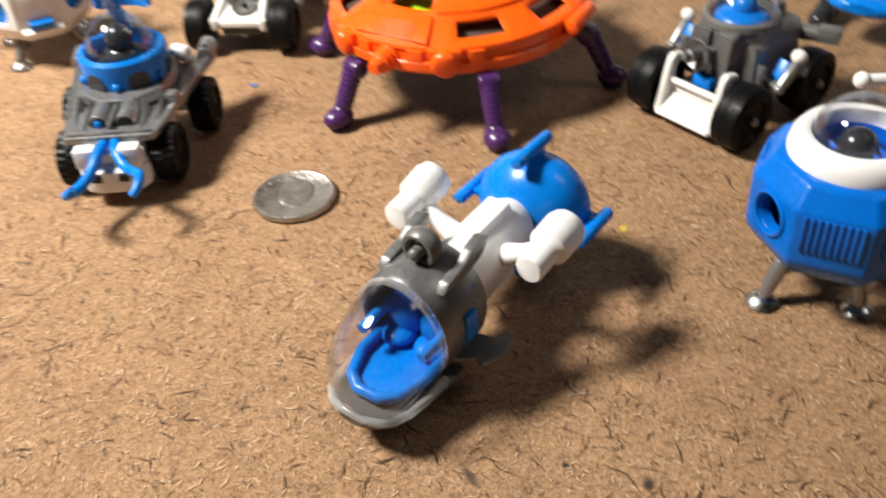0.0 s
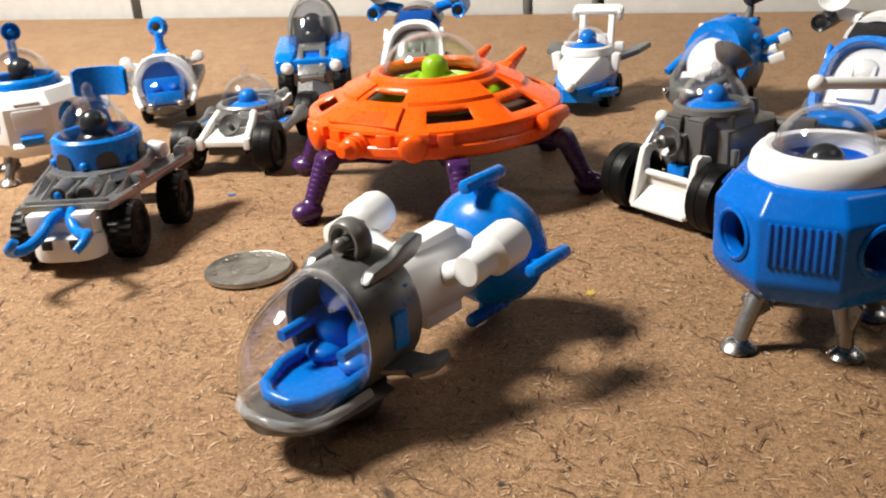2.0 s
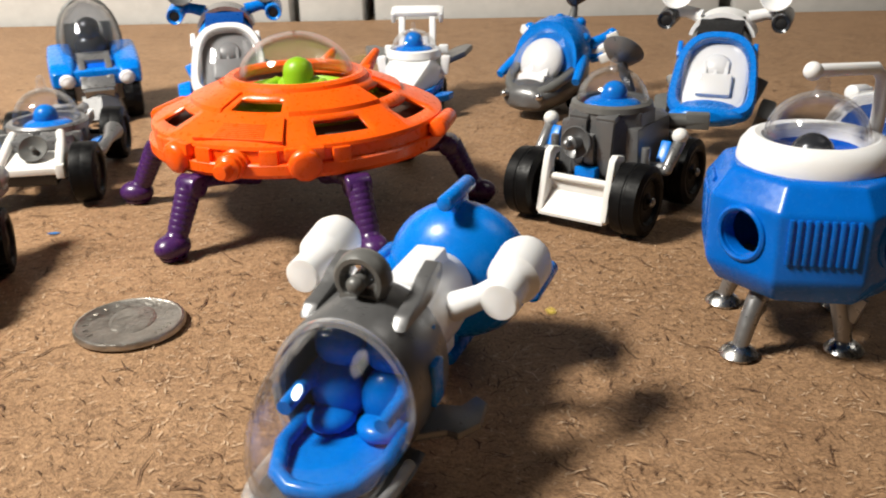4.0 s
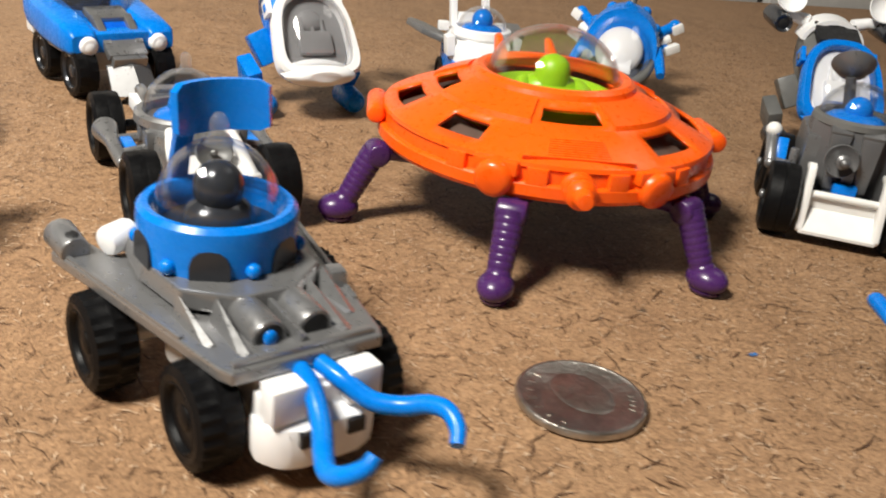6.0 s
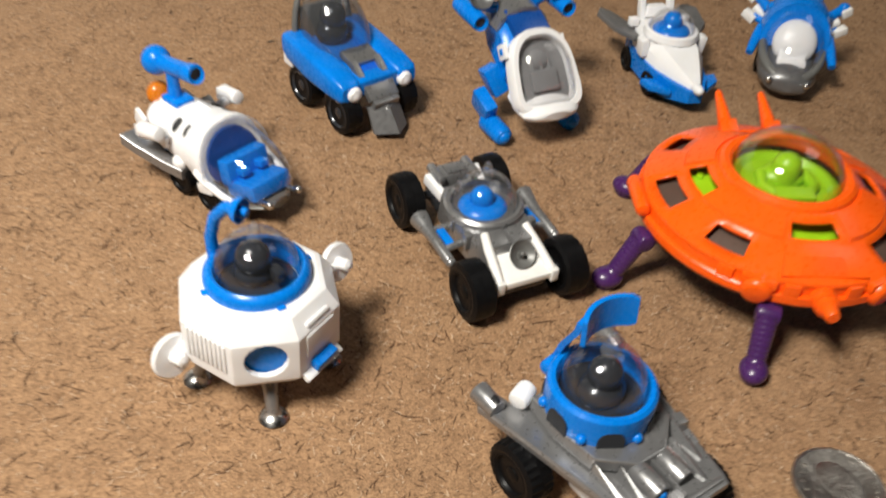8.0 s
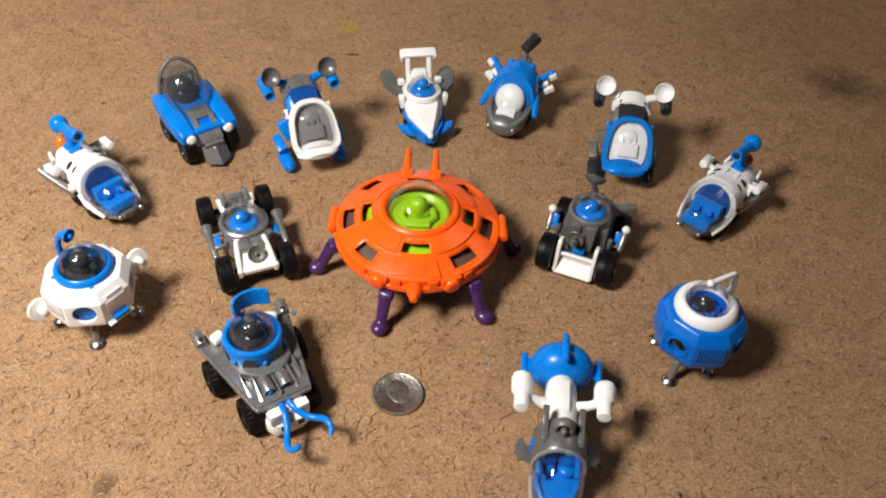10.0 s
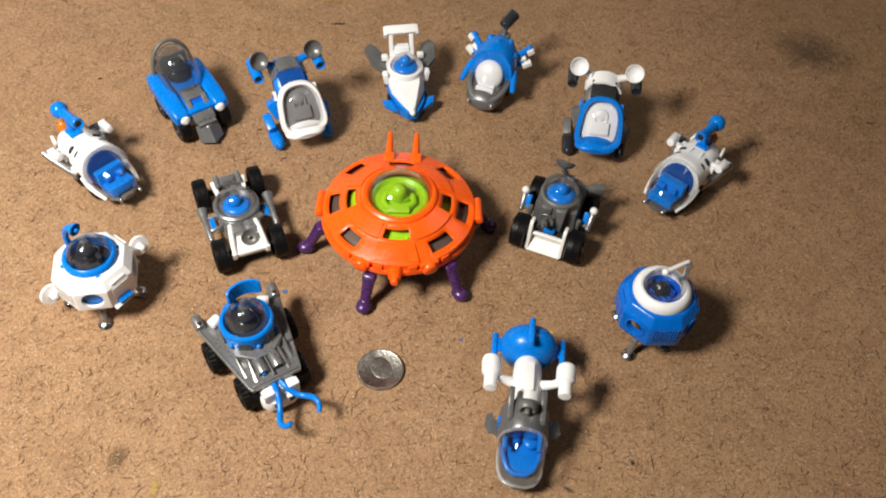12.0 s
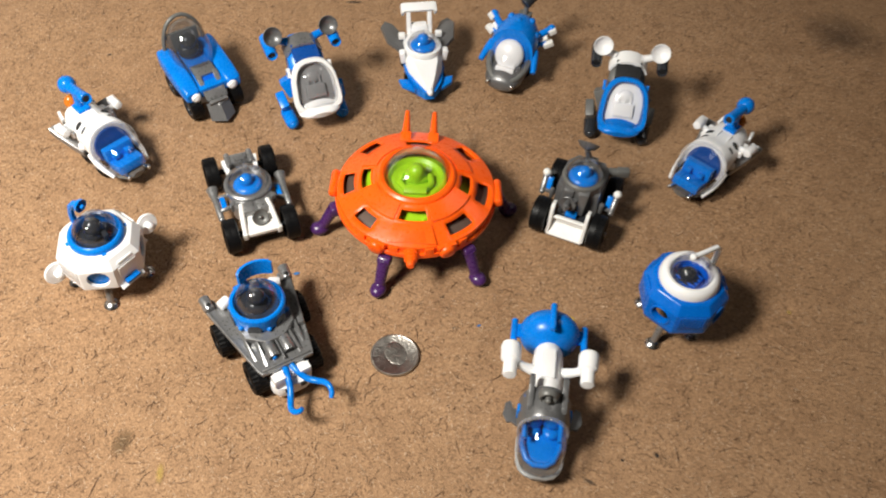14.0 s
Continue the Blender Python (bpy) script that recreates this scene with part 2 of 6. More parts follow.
def finish(solid, name, mat, angle=38):
    bm = solid.bm
    bmesh.ops.scale(bm, vec=(MM, MM, MM), verts=bm.verts)
    me = bpy.data.meshes.new(name)
    bm.to_mesh(me)
    bm.free()
    me.materials.append(mat)
    me.polygons.foreach_set("use_smooth", [True] * len(me.polygons))
    me.set_sharp_from_angle(angle=radians(angle))
    return me


def part(name, solid, mat, parent, label="", m=None, angle=38):
    """One mesh object under a thing or a part; an existing mesh may be given again."""
    me = solid if isinstance(solid, bpy.types.Mesh) else finish(solid, name, mat, angle)
    ob = new(name, me)
    ob.parent = parent
    if m is not None:
        ob.matrix_basis = m
    return tagged(ob, label) if label else ob


def thing(name, x, y, turn, label, category, group="", z=0.0, tilt=0.0):
    """An Empty at the base of a thing; x and y in millimetres, its front towards local -y."""
    ob = new(name)
    ob.empty_display_size = 0.005
    ob.matrix_world = pose(x * MM, y * MM, z * MM, tilt, 0, turn)
    return tagged(ob, label, category, group)


def arc(n, r, c=(0, 0), a0=0.0, a1=360.0):
    full = abs(a1 - a0) >= 360
    k = n if full else n - 1
    return [(c[0] + r * math.cos(radians(a0 + (a1 - a0) * q / k)), c[1] + r * math.sin(radians(a0 + (a1 - a0) * q / k))) for q in range(n)]


def smooth(pts, steps=4):
    """More points along a smooth line through those given."""
    p = [Vector(q) for q in pts]
    p = [2 * p[0] - p[1], *p, 2 * p[-1] - p[-2]]
    out = []
    for k in range(1, len(p) - 2):
        for f in (q / steps for q in range(steps)):
            a, b, c, d = p[k - 1:k + 3]
            out.append(0.5 * (2 * b + (c - a) * f + (2 * a - 5 * b + 4 * c - d) * f * f + (3 * b - a - 3 * c + d) * f ** 3))
    return [*out, p[-2]]


def wheel(parent, x, y, r, w, rim_mat=None, teeth=22, tread=0.07, seg_name="wheel"):
    """A tyre with lugs on two staggered rows, and a dished rim in it."""
    s = Solid()
    n = teeth * 2
    side = 1 if x > 0 else -1
    rings = []
    for q, (u, f) in enumerate(((-0.36, 0.62), (-0.47, 0.68), (-0.5, 0.80), (-0.42, 0.97), (-0.05, 1.0), (-0.02, 0.98), (0.02, 0.98), (0.05, 1.0), (0.42, 0.97), (0.5, 0.80), (0.47, 0.68), (0.36, 0.62))):
        ring = []
        for k in range(n):
            cut = tread if (k + (1 if u > 0 else 0)) % 2 and abs(u) > 0.03 and f > 0.9 else 0.0
            a = 2 * math.pi * k / n
            ring.append((x + u * w, y + r * (f - cut) * math.cos(a), r + r * (f - cut) * math.sin(a)))
        rings.append(ring)
    s.loft(rings, True)
    tyre = part(seg_name, s, BLACK, parent, angle=30)
    s = Solid()
    face = x + side * w * 0.5
    m = pose(face, y, r, 0, 90 * side, 0)
    s.lathe([(r * 0.68, -w * 0.05), (r * 0.64, -w * 0.02), (r * 0.60, -w * 0.06), (r * 0.55, -w * 0.28), (r * 0.28, -w * 0.30), (r * 0.24, -w * 0.12), (r * 0.16, -w * 0.08), (0.0, -w * 0.07)], 24, m)
    for k in range(5):
        a = 2 * math.pi * k / 5
        s.box(m @ Vector((r * 0.41 * math.cos(a), r * 0.41 * math.sin(a), -w * 0.26)), (r * 0.07, r * 0.26, r * 0.07), (math.degrees(a), 0, 0))
    part("rim", s, rim_mat or BLACK, tyre)
    return tyre


def knob(parent, c, r, h):
    """The clear sprue stub on top of a dome."""
    s = Solid()
    x, y, z = c
    s.lathe([(r * 1.3, 0), (r * 0.95, h * 0.2), (r * 0.72, h * 0.42), (r * 0.8, h * 0.62), (r * 0.66, h * 0.82), (r * 0.36, h * 0.96), (0, h)], 14, pose(x, y, z - 0.3))
    return part("dome_knob", s, KNOB, parent)


# ---- the setting ----
SLANT = 21.8  # the board's edges against the world's axes


def on_board(along, back, z=0.0):
    c, q = math.cos(radians(SLANT)), math.sin(radians(SLANT))
    return (along * c - back * q, along * q + back * c, z)


def setting():
    s = Solid()
    s.box((0, 0, -2.6), (1500, 1050, 5.0), bevel=0.4)
    b = new("ground", finish(s, "ground", BOARD))
    x, y, _ = on_board(0, 345 - 525)
    b.matrix_world = pose(x * MM, y * MM, -0.0001, 0, 0, SLANT)
    tagged(b, "brown pressed hardboard sheet with dark fibres and small paint stains", "board", kind="structure")
    s = Solid()
    s.box((0, 0, -29), (2200, 1800, 40), bevel=2)
    t = new("table", finish(s, "table", TABLE))
    t.matrix_world = pose(x * MM, y * MM, 0.0038 - 0.0002, 0, 0, SLANT)
    t.location.z = 0.0038
    tagged(t, "dark table top under the hardboard sheet", "table", kind="structure")
    # plain room shell
    for name, c, size in (("wall_north", (0, 1.6, 0.55), (3.6, 0.08, 2.6)), ("wall_south", (0, -1.7, 0.55), (3.6, 0.08, 2.6)), ("wall_west", (-1.8, -0.05, 0.55), (0.08, 3.22, 2.6)),
                          ("wall_east", (1.8, -0.05, 0.55), (0.08, 3.22, 2.6)), ("ceiling", (0, -0.05, 1.9), (3.7, 3.5, 0.08)), ("floor", (0, -0.05, -0.8), (3.7, 3.5, 0.08))):
        s = Solid()
        s.box([v / MM for v in c], [v / MM for v in size])
        w = new(name, finish(s, name, PAINT))
        tagged(w, "plain painted room " + name.split("_")[0], name.split("_")[0], kind="structure")


def card_boxes():
    """White card boxes standing in a row along the back edge of the board."""
    for a0, a1, high, deep, inset in ((-640, -297, 150, 120, 1), (-290, -39, 190, 120, 1), (-34, -1, 170, 100, 0), (5, 180, 190, 120, 1), (188, 274, 160, 110, 0), (282, 470, 190, 120, 1)):
        w = a1 - a0
        x, y, _ = on_board((a0 + a1) / 2, 351 + deep / 2)
        b = thing("storage_box", x, y, SLANT, "white card storage box standing behind the hardboard", "box", "boxes along the back", z=-5.2)
        s = Solid()
        s.box((0, 0, high / 2), (w, deep, high), bevel=1.2)
        part("body", s, CARD, b)
        s = Solid()
        s.box((0, 0, high - 6), (w + 2.0, deep + 2.0, 13), bevel=1.0)
        part("lid", s, CARD, b)
        if inset:
            s = Solid()
            s.box((-w * 0.06, -deep / 2 - 0.1, 42), (w * 0.72, 0.6, 44), bevel=0.2)
            p = part("label", s, CARD, b, "white paper label with faint grey print")
            for u, l in ((-0.22, 0.16), (0.02, 0.1), (0.17, 0.05)):
                s = Solid()
                s.box((w * u, -deep / 2 - 0.5, 25), (w * l, 0.3, 1.8))
                part("printed_bar", s, CARD_GREY, p)


def fibres(name, count, mat, spread, length, width, label, seed):
    """Loose-looking wood fibres pressed flat into the face of the board, as one sheet of slivers."""
    g = np.random.default_rng(seed)
    cx, cy = g.uniform(-spread[0], spread[0], count) + spread[2], g.uniform(-spread[1], spread[1], count) + spread[3]
    a, l = g.uniform(0, 2 * np.pi, count), length * g.lognormal(0, 0.45, count)
    bend, w = g.normal(0, 0.30, count), width * g.uniform(0.5, 1.3, count)
    verts, faces = np.zeros((count, 6, 3)), []
    for k, (u, f) in enumerate(((-0.5, 0.25), (0.0, 1.0), (0.5, 0.2))):
        ang = a + bend * u * 2
        px, py = cx + u * l * np.cos(ang), cy + u * l * np.sin(ang)
        for q, sgn in enumerate((-1, 1)):
            verts[:, 2 * k + q, 0] = px - sgn * w * f * 0.5 * np.sin(ang)
            verts[:, 2 * k + q, 1] = py + sgn * w * f * 0.5 * np.cos(ang)
    verts[:, :, 2] = g.uniform(0.02, 0.05, (count, 1))
    verts[:, 2:4, 2] += 0.03
    for k in range(count):
        o = 6 * k
        faces += [(o, o + 2, o + 3, o + 1), (o + 2, o + 4, o + 5, o + 3)]
    me = bpy.data.meshes.new(name)
    me.from_pydata((verts.reshape(-1, 3) * MM).tolist(), [], faces)
    me.materials.append(mat)
    ob = new(name, me)
    return tagged(ob, label, "fibres", kind="stuff")


def stain(name, x, y, rx, ry, turn, mat, label):
    s = Solid()
    s.prism(arc(40, 1000), 0, 4)
    me = finish(s, name, mat)
    ob = new(name, me)
    ob.matrix_world = pose(x * MM, y * MM, 0.00002, 0, 0, turn) @ Matrix.Diagonal((rx * MM, ry * MM, 0.005, 1))
    return tagged(ob, label, "stain", kind="structure")


def stains():
    yellow = stain_surface("yellow_paint", (0.62, 0.45, 0.08), 3.0, (0.42, 0.66), 0.75)
    faint = stain_surface("faint_yellow_paint", (0.50, 0.34, 0.08), 4.0, (0.42, 0.68), 0.4)
    blue = stain_surface("blue_paint", (0.03, 0.14, 0.36), 3.0)
    dark = stain_surface("dark_stain", (0.06, 0.038, 0.024), 2.0, (0.34, 0.85), 0.36)
    brown = stain_surface("brown_stain", (0.17, 0.10, 0.045), 4.0, (0.38, 0.72), 0.5)
    soot = stain_surface("black_mark", (0.03, 0.025, 0.022), 4.0, (0.42, 0.70), 0.7)
    smudge = stain_surface("grey_smudge", (0.05, 0.04, 0.032), 4.0, (0.42, 0.75), 0.45)
    stain("paint_spot", 62.4, 30.4, 1.6, 2.6, 20, yellow, "small yellow paint spot on the hardboard")
    stain("paint_spot", -45.7, 28.9, 2.4, 1.4, 30, blue, "small dark blue paint spot on the hardboard")
    stain("paint_spot", -75, 228, 13, 16, 10, faint, "smeared yellow paint patch on the hardboard")
    stain("stain_mark", 180, 236, 28, 25, 0, dark, "round dark burn stain on the hardboard")
    stain("stain_mark", -82.6, -53, 5, 8, -10, brown, "faint brown water stain on the hardboard")
    stain("stain_mark", -66.5, 202.6, 7, 1.6, 12, soot, "short dark scratch mark on the hardboard")
    stain("stain_mark", 85.1, -24.4, 1.1, 1.1, 0, soot, "tiny black dot on the hardboard")
    stain("stain_mark", 96.7, -20.1, 1.5, 1.9, 20, soot, "small black spot on the hardboard")
    stain("stain_mark", 74.6, -34.6, 4.5, 1.5, -20, smudge, "smudged black mark on the hardboard")
    stain("stain_mark", 28, 20, 1.6, 1.0, 40, blue, "small bluish fleck on the hardboard")
    stain("paint_spot", -66, -61, 2.2, 6.5, 15, faint, "small yellow paint streak on the hardboard")
    stain("paint_spot", 145, 52, 1.6, 2.0, 15, faint, "tiny yellow paint fleck on the hardboard")
    stain("stain_mark", 12, 30, 2.0, 1.1, 20, smudge, "small dark smudge on the hardboard")
    stain("stain_mark", 19, 17, 1.7, 1.2, 60, smudge, "small dark smudge on the hardboard")
    stain("stain_mark", -168, 135, 1.8, 1.2, 30, soot, "small black scuff on the hardboard")
    stain("stain_mark", 205, 100, 2.2, 2.2, 40, dark, "small dark spot on the hardboard")
    stain("stain_mark", -147, 152, 3.0, 1.2, 40, soot, "small black scuff on the hardboard")


# ---- coin ----
def coin():
    c = thing("coin", 0, 0, 35, "worn silver-coloured coin lying flat on the hardboard", "coin")
    s = Solid()
    n = 118
    prof = ((0.0, 0.0), (8.2, 0.0), (8.75, 0.12), (8.95, 0.3), (8.95, 1.05), (8.75, 1.3), (8.35, 1.35), (8.1, 1.18), (0.0, 1.14))
    s.loft([[((r - (0.06 if k % 2 and r > 8.9 else 0)) * math.cos(2 * math.pi * k / n), (r - (0.06 if k % 2 and r > 8.9 else 0)) * math.sin(2 * math.pi * k / n), z) for k in range(n)] for r, z in ((max(r, 0.05), z) for r, z in prof)], True)
    part("disc", s, COIN, c)
    s = Solid()
    oval = [(3.9 * math.cos(a), 5.2 * math.sin(a)) for a in (2 * math.pi * q / 40 for q in range(40))]
    s.loft([[(0.5 + k * x, 0.4 + k * y, z) for x, y in oval] for k, z in ((1.0, 1.12), (0.95, 1.2), (0.84, 1.25), (0.6, 1.29), (0.3, 1.31), (0.05, 1.32))], True)
    part("relief", s, COIN, c, "worn raised oval relief")
    s = Solid()
    for k in range(7):
        a = radians(112 + 17 * k)
        s.box((6.9 * math.cos(a), 6.9 * math.sin(a), 1.18), (0.9, 0.4, 0.2), (0, 0, math.degrees(a)))
    for k in range(4):
        a = radians(-50 + 9 * k)
        s.box((6.9 * math.cos(a), 6.9 * math.sin(a), 1.18), (0.7, 0.35, 0.2), (0, 0, math.degrees(a)))
    part("lettering", s, COIN, c)


# ---- orange saucer ----
def saucer():
    t = thing("toy_saucer", -6, 65, 8.5, "orange toy flying saucer with clear dome and purple legs", "toy saucer")
    # hull skin, with window openings left out
    s = Solid()
    n = 96
    prof = [(29.3, 14.6), (31.2, 15.2), (31.8, 16.0), (31.8, 17.8), (31.5, 18.1), (30.8, 18.2), (30.7, 20.3), (31.1, 20.6), (30.9, 21.3), (28.6, 22.5), (24.2, 24.4),
            (22.4, 25.1), (21.6, 25.7), (17.8, 27.2), (15.6, 28.0), (15.2, 28.9), (14.3, 29.5), (13.2, 29.4), (12.4, 28.7), (12.2, 27.2)]
    ring = [[s.bm.verts.new((r * math.sin(2 * math.pi * k / n), -r * math.cos(2 * math.pi * k / n), z)) for k in range(n)] for r, z in prof]
    gaps = set()
    for mid, half in ((42, 11), (317, 11), (84, 11), (273, 11), (132, 10), (228, 10)):
        gaps |= {(9, k) for k in range(n) if abs((k + 0.5) * 360 / n - mid) < half}
    for mid, half in ((0, 15), (360, 15), (80, 19), (279, 19), (180, 15)):
        gaps |= {(12, k) for k in range(n) if abs((k + 0.5) * 360 / n - mid) < half}
    for a in range(len(prof) - 1):
        for k in range(n):
            if (a, k) not in gaps:
                q = (k + 1) % n
                s.bm.faces.new((ring[a][k], ring[a][q], ring[a + 1][q], ring[a + 1][k]))
    hull = part("hull", s, ORANGE, t, angle=30)
    wall = hull.modifiers.new("wall", "SOLIDIFY")
    wall.thickness, wall.offset = 0.0009, -1
    # Added ring: its brown paints the dim light behind the windows.
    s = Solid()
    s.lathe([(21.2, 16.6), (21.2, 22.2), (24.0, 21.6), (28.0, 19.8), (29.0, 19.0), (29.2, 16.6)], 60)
    part("inner_ring", s, INNER_TONE, t, "added brown ring, its colour standing for dim light inside the windows")
    # stepped ribs on the front slope
    s = Solid()
    for k in range(8):
        f = k / 7
        y, z = -25.4 - 3.6 * f, 24.2 - 1.56 * f
        s.box((0, y, z - 0.02), (9.0 + 1.6 * f, 0.28, 0.3), (23, 0, 0), bevel=0.08)
    part("rib_panel", s, ORANGE, t)
    # raised shoulder plates between the inner windows
    for mid in (-45, 45, 130, 230):
        s = Solid()
        rings = []
        for k in range(13):
            a = radians(mid - 26 + 52 * k / 12)
            rings.append([(r * math.sin(a), -r * math.cos(a), z) for r, z in ((16.2, 27.6), (16.2, 28.3), (20.4, 26.7), (22.2, 25.9), (22.6, 24.9))])
        s.loft(rings, True, closed=True)
        part("shoulder_plate", s, ORANGE, t)
    # nose gun
    s = Solid()
    m = pose(0, -30.5, 18.0, 90, 0, 0)
    s.lathe([(2.9, -1.5), (2.9, 1.0), (2.5, 1.3), (2.5, 2.0), (2.7, 2.1), (2.7, 2.6), (2.4, 2.7), (2.4, 3.3), (2.55, 3.4), (2.5, 4.0), (2.0, 4.3), (1.7, 4.6), (1.6, 6.2), (1.3, 6.8), (0, 6.9)], 22, m)
    part("nose_gun", s, ORANGE, t)
    # lamp hoods either side of it
    for a in (-25, 25):
        s = Solid()
        m = pose(0, 0, 0, 0, 0, a) @ pose(0, -29.4, 18.4, 100, 0, 0)
        s.lathe([(3.2, -2.0), (3.3, 2.4), (3.2, 3.2), (2.8, 3.8), (2.0, 4.1), (0, 4.2)], 26, m)
        s.box(m @ Vector((0, 1.7, 0.2)), (7.6, 4.8, 2.4), (0, 0, a), bevel=0.5)
        part("lamp_hood", s, ORANGE, t)
    for a in (-12.5, 12.5, -38, 38):
        s = Solid()
        s.box((0, 0, 0), (3.6, 2.2, 4.2), bevel=0.4)
        part("rim_block", s, ORANGE, t, m=pose(0, 0, 0, 0, 0, a) @ pose(0, -0.0306, 0.0186))
    # raised front panel between the window and the rim
    s = Solid()
    m = Matrix.Translation((0, -23.0, 24.95)) @ pose(0, 0, 0, 23.4, 0, 0)
    s.prism([(-7.0, 0.6), (7.0, 0.6), (9.4, -7.0), (-9.4, -7.0)], -0.6, 0.24, m, bevel=0.12)
    part("front_panel", s, ORANGE, t, angle=20)
    # pods on the sides of the rim
    for a in (-92, 92):
        s = Solid()
        s.rod((-6.2, 0, 0), (6.2, 0, 0), 2.0, 1.7, edge=0.9)
        s.box((0, 1.2, 0), (8, 2.4, 2.2), bevel=0.4)
        part("side_pod", s, ORANGE, t, m=pose(0, 0, 0, 0, 0, a) @ pose(0, -0.0322, 0.0195))
    # rear prongs
    for x in (-5.6, 5.6):
        s = Solid()
        rings = []
        for f in (0, 0.2, 0.5, 0.8, 0.95, 1.0):
            w, h = 1.9 - 1.0 * f - (0.5 if f == 1 else 0), 2.6 - 1.8 * f - (0.4 if f == 1 else 0)
            y, z = 25 + 11.5 * f, 23.5 + 4.2 * f
            rings.append([(x + w * math.cos(2 * math.pi * k / 14), y, z + h * math.sin(2 * math.pi * k / 14)) for k in range(14)])
        s.loft(rings, True)
        s.box((x, 24, 24.4), (4.4, 5, 2.2), (20, 0, 0), bevel=0.5)
        part("prong", s, ORANGE, t)
    # clear dome
    s = Solid()
    s.dome((0, 0, 28.4), 12.3, 9.4, 40)
    part("dome", s, CLEAR, t, "clear plastic dome")
    # green cockpit and plain figure
    s = Solid()
    s.lathe([(0, 21.0), (20.6, 21.0), (21.0, 21.6), (20.4, 22.3), (18, 22.6), (13, 24.0), (11.8, 26.2), (10.8, 26.4), (9.6, 25.2), (0, 25.0)], 40)
    for k in range(12):
        a = radians(30 * k + 15)
        s.box((18.4 * math.sin(a), -18.4 * math.cos(a), 23.0), (2.0, 1.4, 1.2), (0, 0, math.degrees(a)), bevel=0.25)
    part("cockpit_floor", s, GREEN, t, "lime green cockpit floor")
    s = Solid()
    s.tube([(0, 1.0, 25.0), (0, 1.0, 29.2), (0, 1.0, 30.8), (0, 1.0, 31.8), (0, 1.0, 32.3)], [3.3, 3.3, 2.9, 1.9, 0.6], 24)
    s.ball((0, 1.8, 25.8), 4.2, (1.35, 0.95, 0.7), 24)
    s.tube([(-5.2, 1.6, 26.4), (-6.2, -2.4, 26.0), (-3.6, -6.0, 26.0)], [1.5, 1.3, 1.1])
    s.tube([(5.2, 1.6, 26.4), (6.2, -2.4, 26.0), (3.6, -6.0, 26.0)], [1.5, 1.3, 1.1])
    s.box((0, -6.4, 26.4), (9, 3.4, 2.0), (20, 0, 0), bevel=0.6)
    part("seated_figure", s, GREEN, t, "plain lime green seated figure")
    # purple underside and legs
    s = Solid()
    s.lathe([(0, 8.6), (8, 8.8), (14, 9.8), (22, 12.2), (28.6, 14.2), (29.6, 15.0), (29.2, 15.8), (0, 15.8)], 48)
    part("belly", s, PURPLE, t, "dark purple rounded underside")
    leg_mesh = foot_mesh = None
    for k in range(6):
        m = pose(0, 0, 0, 0, 0, 12.0 + 30 + 60 * k)
        if leg_mesh is None:
            s = Solid()
            steps = 72
            pts = [(0, -(32.8 + 5.0 * f), 13.2 - 9.8 * f) for f in (q / steps for q in range(steps + 1))]
            rad = [2.45 - 0.45 * q / steps + (0.07 if 6 < q < 62 and q % 8 < 5 else 0.0) for q in range(steps + 1)]
            s.tube(pts, rad, 16)
            s.rod((-2.5, -32.4, 13.0), (2.5, -32.4, 13.0), 2.2, seg=18, edge=0.5)
            s.tube([(0, -32.0, 13.4), (0, -28.0, 13.2), (0, -22, 12.2), (0, -15, 10.5)], [1.9, 1.7, 1.8, 2.2], 12)
            leg_mesh = finish(s, "leg", PURPLE, 50)
            s = Solid()
            s.ball((0, -38.9, 2.5), 3.1, (1.0, 1.25, 0.80), 22)
            s.lathe([(0, 0.0), (2.0, 0.0), (2.3, 0.25), (2.5, 0.8), (0, 1.0)], 24, pose(0, -38.9, 0) @ Matrix.Diagonal((1, 1.2, 1, 1)))
            s.ball((0, -37.9, 3.6), 2.3, (1, 1, 0.95), 16)
            foot_mesh = finish(s, "foot", PURPLE)
        leg = part("leg", leg_mesh, PURPLE, t, "purple ribbed leg", m=m)
        part("foot", foot_mesh, PURPLE, leg)


